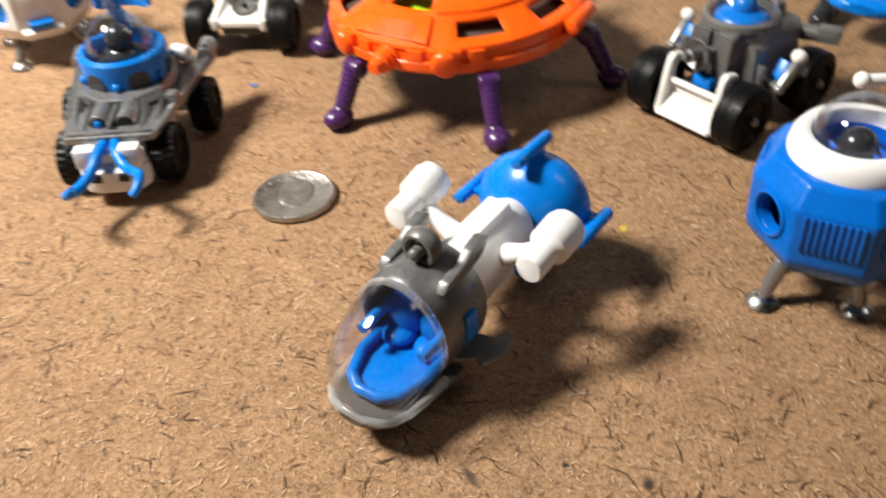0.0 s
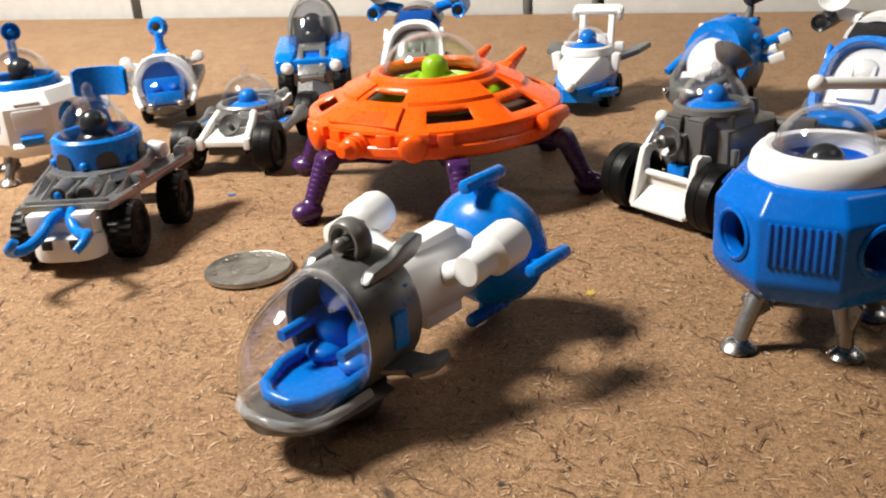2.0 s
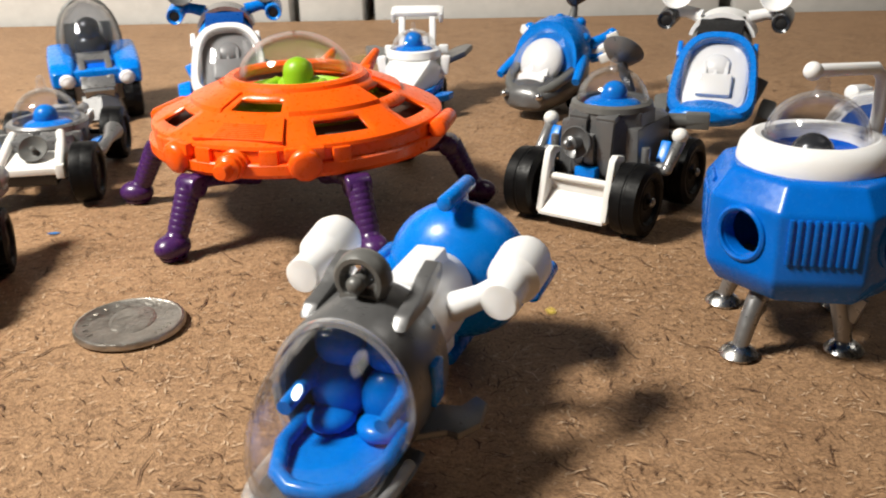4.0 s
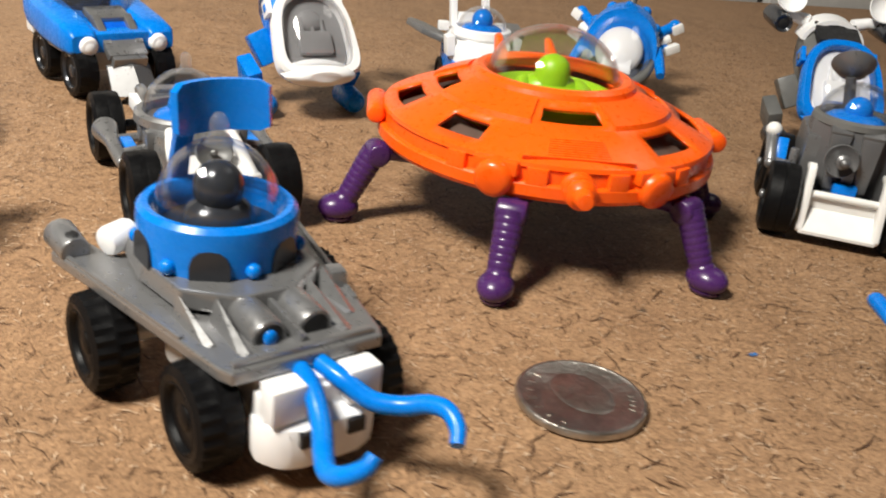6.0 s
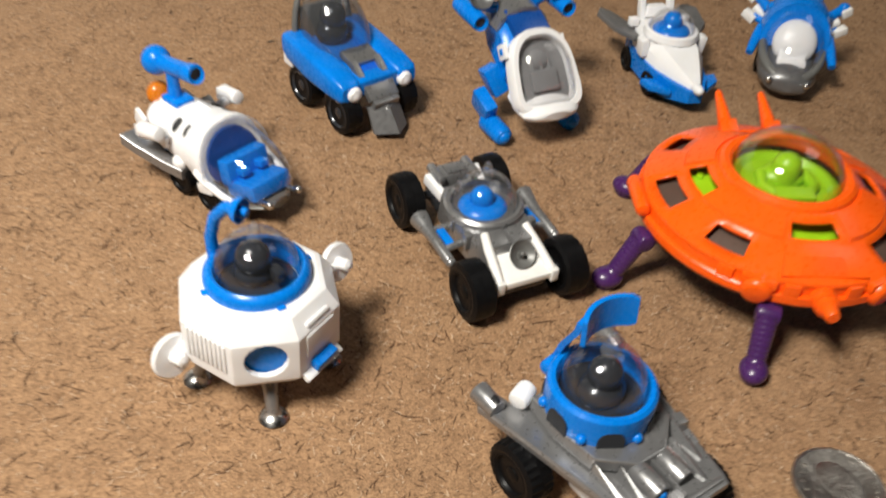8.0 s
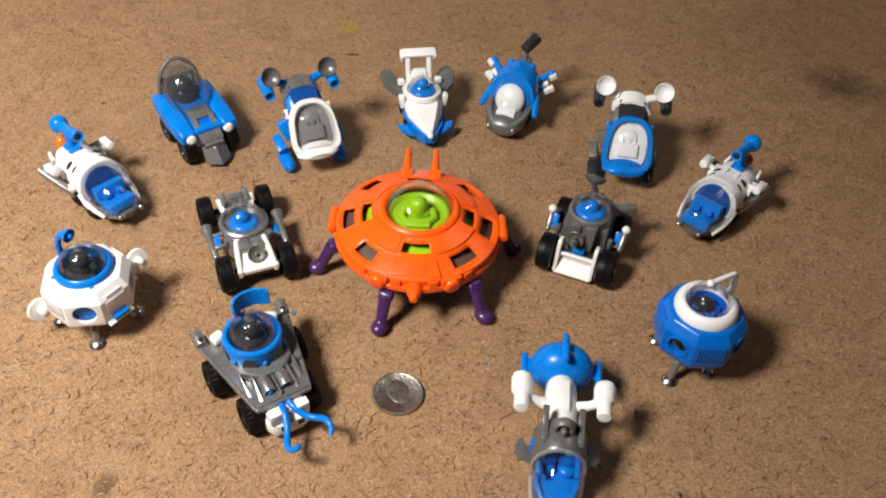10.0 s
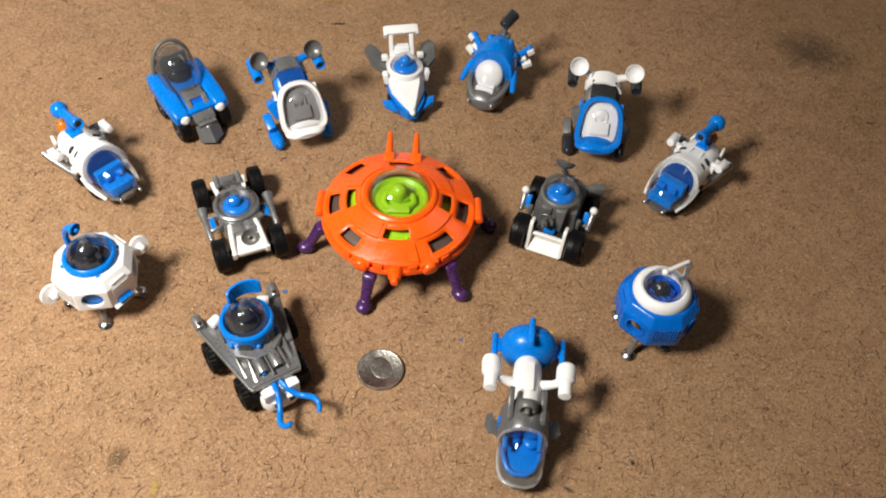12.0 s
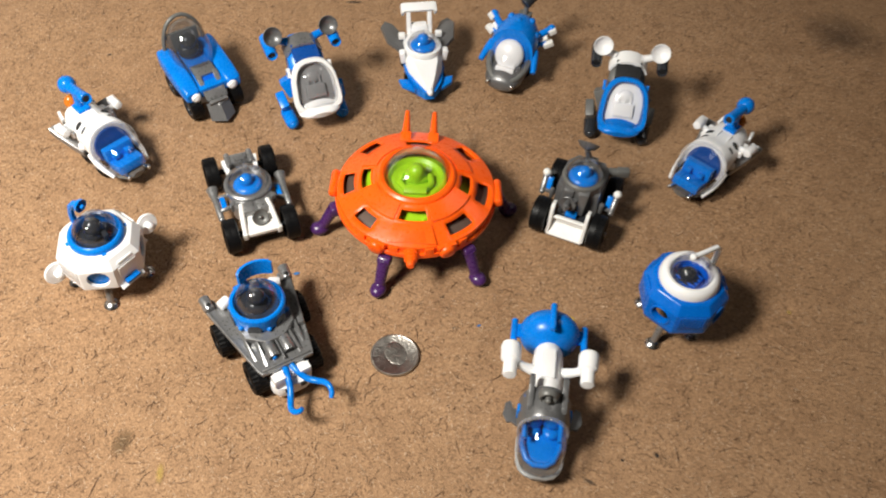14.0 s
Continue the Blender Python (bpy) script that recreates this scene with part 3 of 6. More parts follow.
# ---- clawed rover ----
def claw_rover():
    t = thing("claw_rover", -42, -9.7, 41, "grey toy rover with blue domed turret and blue front claws", "toy rover")
    for x, y in ((-10.3, -7.8), (10.3, -7.8), (-14.6, 12.2), (14.6, 12.2)):
        wheel(t, x, y, 6.4, 5.8, None, 26, 0.05)
    s = Solid()
    s.box((0, 0, 8.6), (11, 30, 7.0), bevel=0.8, taper=(1.1, 1))
    s.box((0, 1, 9.2), (19, 9, 6.4), bevel=0.8)
    s.rod((-10, -7.8, 6.4), (10, -7.8, 6.4), 1.3)
    s.rod((-14, 12.2, 6.4), (14, 12.2, 6.4), 1.3)
    part("chassis", s, WHITE, t, "white chassis between the wheels")
    s = Solid()
    deck = [(-9.4, -13.2), (9.4, -13.2), (10.2, -11.5), (17.2, 23.0), (15.6, 25.4), (12.4, 24.6), (11, 19), (-11, 19), (-12.4, 24.6), (-15.6, 25.4), (-17.2, 23.0), (-10.2, -11.5)]
    s.prism(deck, 12.6, 14.2, bevel=0.35)
    part("deck", s, SILVER, t, "silver-grey wedge-shaped deck", angle=8)
    s = Solid()
    s.prism([(-9.6, 1.5), (-3.6, -3.6), (3.6, -3.6), (9.6, 1.5), (10.8, 10), (9.6, 19.0), (-9.6, 19.0), (-10.8, 10)], 14.8, 17.2, bevel=0.35, top=0.94)
    part("turret_base", s, SILVER, t, angle=8)
    for x in (-2.9, 2.9):
        s = Solid()
        s.rod((x, -2.6, 15.0), (x, -9.0, 14.7), 2.2, 2.2, edge=0.25)
        e = part("engine_cylinder", s, SILVER, t)
        s = Solid()
        s.rod((x, -8.6, 14.75), (x, -9.12, 14.72), 1.75, 1.75, edge=0.1)
        n = part("nozzle", s, HOLE_SHADE, e)
        if x < 0:
            s = Solid()
            s.ball((x, -9.2, 14.8), 0.9, (1, 0.6, 1.2), 12)
            part("nozzle_core", s, BLUE, n)
    s = Solid()
    s.box((0, -7.2, 15.2), (0.6, 8.4, 2.0), (4, 0, 0), bevel=0.15)
    part("centre_rib", s, SILVER, t)
    s = Solid()
    s.box((11.2, 0.6, 15.2), (2.6, 3.2, 2.2), (0, 0, -11), bevel=0.25, taper=(0.8, 0.8))
    part("deck_block", s, SILVER, t)
    s = Solid()
    s.box((0, -11.9, 14.4), (17.6, 1.0, 1.0), bevel=0.25)
    part("front_lip", s, SILVER, t)
    for x in (-1, 1):
        for x0, y0, z0, x1, y1, w in ((6.0, -1.8, 17.0, 6.2, -10.6, 1.7), (9.4, 1.0, 16.8, 8.8, -7.2, 1.5)):
            s = Solid()
            s.loft([[(x * (x0 - w), y0, 14.0), (x * x0, y0, z0), (x * (x0 + w * 0.6), y0, 14.0)], [(x * (x1 - w * 0.6), y1, 14.0), (x * x1, y1, 14.5), (x * (x1 + w * 0.6), y1, 14.0)]], True)
            part("side_wedge", s, SILVER, t, angle=10)
        s = Solid()
        s.box((x * 13.6, 8, 14.2), (0.7, 25, 0.7), (0, 0, x * -11), bevel=0.2)
        part("edge_rail", s, SILVER, t)
        s = Solid()
        s.rod((x * 15.0, 20.0, 14.9), (x * 15.4, 25.6, 15.4), 1.9, 2.1)
        f = part("tail_pod", s, SILVER, t)
        s = Solid()
        s.rod((x * 15.4, 25.2, 15.35), (x * 15.42, 25.75, 15.42), 1.5, 1.5, edge=0.1)
        s.ball((x * 15.05, 21.6, 16.6), 1.1, (0.9, 1.6, 0.4), 12)
        part("nozzle", s, HOLE_SHADE, f)
    s = Solid()
    s.rod((-11.8, 19.0, 16.0), (-7.6, 20.6, 16.4), 2.0, edge=0.8)
    part("tank", s, WHITE, t, "white rounded tank end")
    s = Solid()
    s.rod((11.8, 19.0, 16.0), (7.6, 20.6, 16.4), 2.0, edge=0.8)
    part("tank", s, WHITE, t, "white rounded tank end")
    # turret
    c = (-0.3, 10.4)
    s = Solid()
    s.lathe([(9.4, 16.9), (9.75, 17.2), (9.95, 21.6), (9.8, 23.0), (9.2, 23.6), (8.4, 23.5), (7.9, 22.6), (7.7, 21.0), (7.7, 17.0)], 48, pose(*c, 0))
    turret = part("turret_ring", s, BLUE, t, "bright blue turret ring")
    for k in range(6):
        # dark plate paints the shade inside an arched opening
        s = Solid()
        m = pose(*c, 0) @ pose(0, 0, 0, 0, 0, 60 * k + 30) @ pose(0, -9.62, 16.8, 90, 0, 0)
        s.prism([(-2.4, 0), (2.4, 0), (2.4, 2.2), (2.0, 3.3), (1.2, 4.0), (0, 4.2), (-1.2, 4.0), (-2.0, 3.3), (-2.4, 2.2)], -0.4, 0.3, m)
        part("arch_shade_plate", s, DARK, turret)
        s = Solid()
        m = pose(*c, 0) @ pose(0, 0, 0, 0, 0, 60 * k)
        s.ball(m @ Vector((0, -9.9, 18.2)), 1.0, (1, 1, 1), 14)
        part("stud", s, BLUE, turret)
    s = Solid()
    s.dome((*c, 22.8), 7.7, 8.6, 36)
    d = part("dome", s, CLEAR, t, "clear plastic dome")
    knob(d, (*c, 31.1), 1.5, 4.0)
    s = Solid()
    s.ball((c[0], c[1], 25.2), 3.2, (1, 1, 1.1), 24)
    s.ball((c[0], c[1], 21.0), 4.2, (1.15, 1, 0.8), 20)
    s.lathe([(0, 19.4), (8.0, 19.4), (8.0, 20.2), (0, 20.4)], 28, pose(*c, 0))
    part("seated_figure", s, DARK, t, "plain dark grey seated figure")
    # curved visor on its stem
    s = Solid()
    rings = []
    for k in range(11):
        a = radians(-42 + 88 * k / 10)
        x, y = 1.4 + 9.4 * math.sin(a), 6.6 + 9.4 * math.cos(a)
        x2, y2 = 1.4 + 8.5 * math.sin(a), 6.6 + 8.5 * math.cos(a)
        e = 0.7 if k in (0, 10) else 0.0
        rings.append([(x, y, 30.8 + e), (x, y + 0.5, 37.2 - e), (x2, y2 + 0.5, 37.2 - e), (x2, y2, 30.8 + e)])
    s.loft(rings, True)
    s.loft([[(x0, y, z), (x1, y + 0.6, z), (x1, y + 1.9, z), (x0, y + 1.3, z)] for x0, x1, y, z in ((-2.8, -0.2, 19.8, 18.6), (-2.8, -0.2, 19.6, 22.0), (-3.0, -0.4, 18.4, 26.0), (-3.2, -0.6, 16.8, 29.2), (-3.3, -0.7, 15.5, 31.6), (-3.4, -1.0, 15.1, 34.0))], True)
    s.rod((-5.2, 19.8, 20.4), (-0.6, 20.6, 20.4), 1.5, edge=0.5)
    part("visor", s, BLUE, t, "curved blue visor plate on a stem")
    # white snout with claws
    s = Solid()
    s.prism([(-7.4, -12.6), (7.4, -12.6), (7.6, -15.2), (6.0, -17.8), (3.5, -18.8), (-3.5, -18.8), (-6.0, -17.8), (-7.6, -15.2)], 3.2, 8.8, bevel=1.4)
    s.box((0, -14.2, 9.0), (13.5, 3.0, 4.6), bevel=0.4)
    snout = part("snout", s, WHITE, t, "white rounded snout")
    for x in (-4.7, 4.7):
        s = Solid()
        s.box((x, -16.0, 11.3), (4.3, 3.2, 4.4), bevel=0.5)
        part("lamp_block", s, WHITE, snout)
        s = Solid()
        s.box((x * 0.62, -18.5, 7.4), (2.2, 1.2, 1.9), bevel=0.15)
        part("slot", s, HOLE_SHADE, snout)
    for x, end in ((-1.0, -1), (1.2, 1)):
        s = Solid()
        if end < 0:
            pts = [(-1.2, -13.2, 12.6), (-1.8, -17.0, 12.2), (-2.7, -20.6, 10.4), (-4.2, -23.8, 9.2), (-5.4, -26.8, 9.4), (-5.2, -29.4, 10.8), (-3.8, -30.8, 12.2), (-2.8, -30.8, 13.3)]
        else:
            pts = [(1.2, -13.2, 12.8), (2.2, -16.6, 12.2), (4.2, -19.6, 10.6), (6.6, -22.0, 10.6), (8.4, -24.2, 11.6), (9.2, -26.6, 12.0), (9.0, -28.8, 11.2), (8.0, -30.2, 10.2)]
        line = smooth(pts)
        s.tube(line, [1.08 + 0.2 * math.sin(math.pi * k / len(line)) - 0.3 * k / len(line) for k in range(len(line))], 12)
        part("claw", s, BLUE, t, "bright blue curved claw")


# ---- lander pods ----
def split(a, b):
    """Points along an edge that meet those round a porthole's frame."""
    return [a.lerp(b, f) for f in (0.2929, 0.5, 0.7071)]


def lander(x, y, turn, body, ring, label, rib_side, arm, tabs, lift=0.0):
    t = thing("lander_pod", x, y, turn, label, "toy lander", "two lander pods")
    up = Matrix.Translation((0, 0, lift * MM))
    oct_ = lambda r: arc(8, r / math.cos(radians(22.5)), a0=-22.5 - 90, a1=337.5 - 90)  # noqa: E731
    levels = [(10.6, 7.0), (14.0, 11.0), (14.6, 11.8), (14.6, 21.4), (14.0, 22.2), (12.2, 25.0), (11.2, 25.4)]
    if body is POD_BLUE:
        levels[:2] = [(12.4, 7.8), (14.2, 10.6)]
    s = Solid()
    ns = 16
    hr = 4.0 if body is WHITE else 3.3
    # walls face by face; faces with a porthole get a real hole
    for k in range(8):
        a0, a1 = oct_(1)[k], oct_(1)[(k + 1) % 8]
        for (r0, z0), (r1, z1) in zip(levels, levels[1:]):
            q = [Vector((a0[0] * r0, a0[1] * r0, z0)), Vector((a1[0] * r0, a1[1] * r0, z0)), Vector((a1[0] * r1, a1[1] * r1, z1)), Vector((a0[0] * r1, a0[1] * r1, z1))]
            if k % 2 == 0 and z0 == 11.8:
                mid = sum(q, Vector()) / 4
                eye_at = mid + Vector((0, 0, 0.5))
                ux, uy = (q[1] - q[0]) / 2, (q[3] - q[0]) / 2
                outer = []
                for e in range(ns):
                    c, d = math.cos(2 * math.pi * e / ns), math.sin(2 * math.pi * e / ns)
                    f = 1 / max(abs(c), abs(d))
                    outer.append(mid + ux * c * f + uy * d * f)
                hole = [eye_at + ux.normalized() * hr * math.cos(2 * math.pi * e / ns) + uy.normalized() * hr * math.sin(2 * math.pi * e / ns) for e in range(ns)]
                inner = [h - mid.normalized() * 0 + Vector((-mid.x, -mid.y, 0)).normalized() * (2.2 if body is POD_BLUE else 1.2) for h in hole]
                s.mesh(outer + hole, [(e, (e + 1) % ns, ns + (e + 1) % ns, ns + e) for e in range(ns)])
                s.mesh(hole + inner, [(e, (e + 1) % ns, ns + (e + 1) % ns, ns + e) for e in range(ns)])
            else:
                if k % 2 and z0 == 11.8:
                    q = [q[0], q[1], *split(q[1], q[2]), q[2], q[3], *split(q[3], q[0])]
                elif k % 2 == 0 and z1 == 11.8:
                    q = [q[0], q[1], q[2], *split(q[2], q[3]), q[3]]
                elif k % 2 == 0 and z0 == 21.4:
                    q = [q[0], *split(q[0], q[1]), q[1], q[2], q[3]]
                s.mesh(q, [tuple(range(len(q)))])
    low, under = [(px * levels[0][0], py * levels[0][0], levels[0][1]) for px, py in oct_(1)], [(px * 8.6, py * 8.6, levels[0][1] + 0.2) for px, py in oct_(1)]
    if body is POD_BLUE:
        # open underneath, with a lip round the edge
        s.mesh(low + under, [(e, 8 + e, 8 + (e + 1) % 8, (e + 1) % 8) for e in range(8)])
    else:
        s.mesh(low, [tuple(range(8))[::-1]])
    s.lathe([(12.1, 25.4), (9.4, 25.4), (9.2, 21.6), (0, 21.4)], 8, pose(0, 0, 0, 0, 0, 22.5))
    bmesh.ops.remove_doubles(s.bm, verts=s.bm.verts, dist=0.02)
    shell = part("shell", s, body, t, angle=60, m=up)
    soft = shell.modifiers.new("eased_edges", "BEVEL")
    soft.width, soft.segments, soft.limit_method, soft.angle_limit = 0.0007, 3, "ANGLE", radians(18)
    # mouldings on the faces between the portholes
    for k in (1, 3, 5, 7):
        ang = 45 * k
        m = pose(0, 0, 0, 0, 0, ang)
        s = Solid()
        if k in rib_side:
            for q in range(9):
                s.box((-4.4 + 1.1 * q, -14.65, 17.7), (0.6, 0.7, 6.6), bevel=0.15)
        else:
            s.box((0, -14.55, 18.2), (8.0, 0.7, 5.2), bevel=0.3)
            s.box((0, -13.7, 22.5), (6.4, 1.2, 0.8), (-30, 0, 0), bevel=0.2)
            if body is WHITE:
                s.box((0, -14.9, 11.2), (10.4, 2.2, 1.3), (35, 0, 0), bevel=0.3)
        part("face_moulding", s, body, shell, m=Matrix.LocRotScale(None, m.to_quaternion(), None))
        if k in tabs:
            s = Solid()
            s.box((0, -15.4, 12.9), (5.8, 2.0, 1.9), (20, 0, 0), bevel=0.3)
            part("step", s, BLUE, shell, "small bright blue step", m=Matrix.LocRotScale(None, m.to_quaternion(), None))
    if body is POD_BLUE:
        for k in range(4):
            s = Solid()
            s.lathe([(hr + 0.05, -0.4), (hr + 0.1, 0.35), (hr + 0.45, 0.55), (hr + 0.85, 0.3), (hr + 1.0, -0.3)], 28, pose(0, -14.6, 17.1, 90, 0, 0))
            part("porthole_frame", s, body, shell, m=Matrix.LocRotScale(None, pose(0, 0, 0, 0, 0, 90 * k).to_quaternion(), None))
    if body is WHITE:
        s = Solid()
        s.prism(oct_(13.0), 12.0, 21.2)
        part("lining", s, BLUE, shell, "bright blue lining behind the portholes")
    # legs: one under each porthole
    for k in range(4):
        m = Matrix.LocRotScale(None, pose(0, 0, 0, 0, 0, 90 * k + 3).to_quaternion(), None)
        s = Solid()
        far = 0.68 if body is POD_BLUE and k == 1 else 1.0
        s.tube([(0, -8.4, 8.0 + lift), (0, -10.4 * far, 6.0 + lift * 0.7), (0, -12.0 * far, 3.6 + lift * 0.3), (0, -13.0 * far, 1.4)], [1.6, 1.5, 1.35, 1.2], 14)
        s.box((0, -9.6, 5.6 + lift * 0.7), (0.7, 2.6, 4.4), (20, 0, 0), bevel=0.2)
        leg = part("leg", s, SILVER, t, "silver-plated leg", m=m)
        s = Solid()
        s.lathe([(0, 0), (2.75, 0), (2.95, 0.35), (2.5, 1.0), (1.4, 1.8), (0, 2.0)], 24, pose(0, -13.2 * far, 0))
        part("foot_pad", s, CHROME, leg, "shiny round foot pad")
    # collar, dome and figure
    s = Solid()
    rise = 1.2 if body is POD_BLUE else 0.0
    if body is POD_BLUE:
        s.lathe([(9.2, 22.9), (10.3, 23.2), (10.9, 24.2), (11.0, 25.8), (10.6, 27.6), (9.7, 28.8), (8.6, 29.2), (7.7, 28.9), (7.4, 27.0), (7.2, 23.6)], 44)
    else:
        s.lathe([(9.0, 23.2), (9.8, 23.5), (10.1, 24.4), (10.1, 26.6), (9.7, 27.5), (8.9, 28.0), (8.2, 27.6), (7.9, 26.0), (7.8, 23.6)], 44)
    col = part("collar", s, ring, t, m=up)
    for k in range(4):
        s = Solid()
        a = radians(90 * k + 20)
        s.box((10.2 * math.sin(a), -10.2 * math.cos(a), 25.0), (1.6, 1.6, 1.6), (0, 0, math.degrees(a)), bevel=0.3)
        part("lug", s, ring, col)
    s = Solid()
    s.dome((0, 0, 27.4 + rise), 7.4 if body is POD_BLUE else 8.0, 7.9 - rise, 36)
    d = part("dome", s, CLEAR, t, "clear plastic dome", m=up)
    knob(d, (0, 0, 35.0), 1.2, 3.2)
    s = Solid()
    s.lathe([(0, 22.5), (7.6, 22.5), (7.6, 23.6), (0, 24.0)], 28)
    if body is WHITE:
        s.ball((-0.6, 0.8, 29.0), 3.5, (1, 1, 1.05), 24)
        s.ball((-0.6, 1.0, 25.4), 3.6, (1.1, 1, 0.8), 18)
        s.box((3.6, -1.5, 26.4), (2.0, 3.2, 3.0), (0, 0, 30), bevel=0.5)
        part("seated_figure", s, DARK, t, "plain dark grey seated figure", m=up)
    else:
        for q in range(5):
            s.box((0, -3.6 + 1.5 * q, 24.4 + 0.35 * q), (8.4, 0.7, 1.6), bevel=0.2)
        part("seat", s, DEEP_BLUE, t, "deep blue ribbed seat", m=up)
        s = Solid()
        s.ball((-0.8, 0.6, 25.6), 3.3, (1, 1, 1.03), 24)
        s.ball((-0.6, 1.0, 24.4), 4.2, (1.1, 0.95, 0.7), 18)
        part("seated_figure", s, DARK, t, "plain dark grey seated figure", m=up)
    if body is POD_BLUE:
        s = Solid()
        s.lathe([(7.0, 24.2), (7.0, 26.6), (6.4, 27.0), (6.0, 24.2)], 30)
        part("cockpit_rim", s, DEEP_BLUE, t, m=up)
    # swan-neck arm over the dome
    s = Solid()
    ax, ay = arm
    out = Vector((ax, ay, 0)).normalized()
    if body is WHITE:
        s.tube([out * 9.4 + Vector((0, 0, 25.5)), out * 9.8 + Vector((0, 0, 31)), out * 8.4 + Vector((0, 0, 36)), out * 5.6 + Vector((0, 0, 39.2)), out * 3.4 + Vector((0, 0, 39.8))], [1.3, 1.2, 1.2, 1.2, 1.2], 14)
        a = part("arm", s, ring, t, m=up)
        s = Solid()
        m = Matrix.Translation(out * 3.6 + Vector((0, 0, 39.6))) @ (-out).to_track_quat("Z", "Y").to_matrix().to_4x4()
        s.lathe([(0, -1.0), (1.6, -0.8), (2.4, 0.2), (2.6, 1.2), (2.2, 1.3), (1.6, 0.4), (0.8, 0.2), (0.8, 2.4), (0, 2.6)], 20, m)
        part("cup", s, ring, a)
    else:
        s.tube([out * 9.6 + Vector((0, 0, 26)), out * 10.2 + Vector((0, 0, 31)), out * 10.0 + Vector((0, 0, 36.4)), out * 8.6 + Vector((0, 0, 38.0)), Vector((0, 0, 38.4)), -out * 2.2 + Vector((0, 0, 38.4))], [1.1, 1.05, 1.0, 0.95, 0.95, 0.9], 14)
        a = part("arm", s, ring, t, m=up)
        s = Solid()
        s.ball(-out * 2.0 + Vector((0, 0, 38.4)), 1.35, (1, 1, 1), 18)
        part("pivot", s, ring, a)
    return t


def disc_wing(t, c, facing, root, k):
    """A white side disc at c with an axle stub along its facing, on a short arm from root."""
    s = Solid()
    m = Matrix.Translation(c) @ Vector(facing).to_track_quat("Z", "Y").to_matrix().to_4x4()
    s.lathe([(0, -0.7), (4.3 * k, -0.7), (4.6 * k, -0.3), (4.6 * k, 0.2), (4.3 * k, 0.6), (1.3, 0.6), (1.2, 3.4), (0, 3.8)], 28, m)
    s.tube([root, (Vector(root) + Vector(c)) / 2, c], [2.2, 1.6, 1.2], 12)
    part("side_disc", s, WHITE, t, "white side disc with axle stub", angle=24)


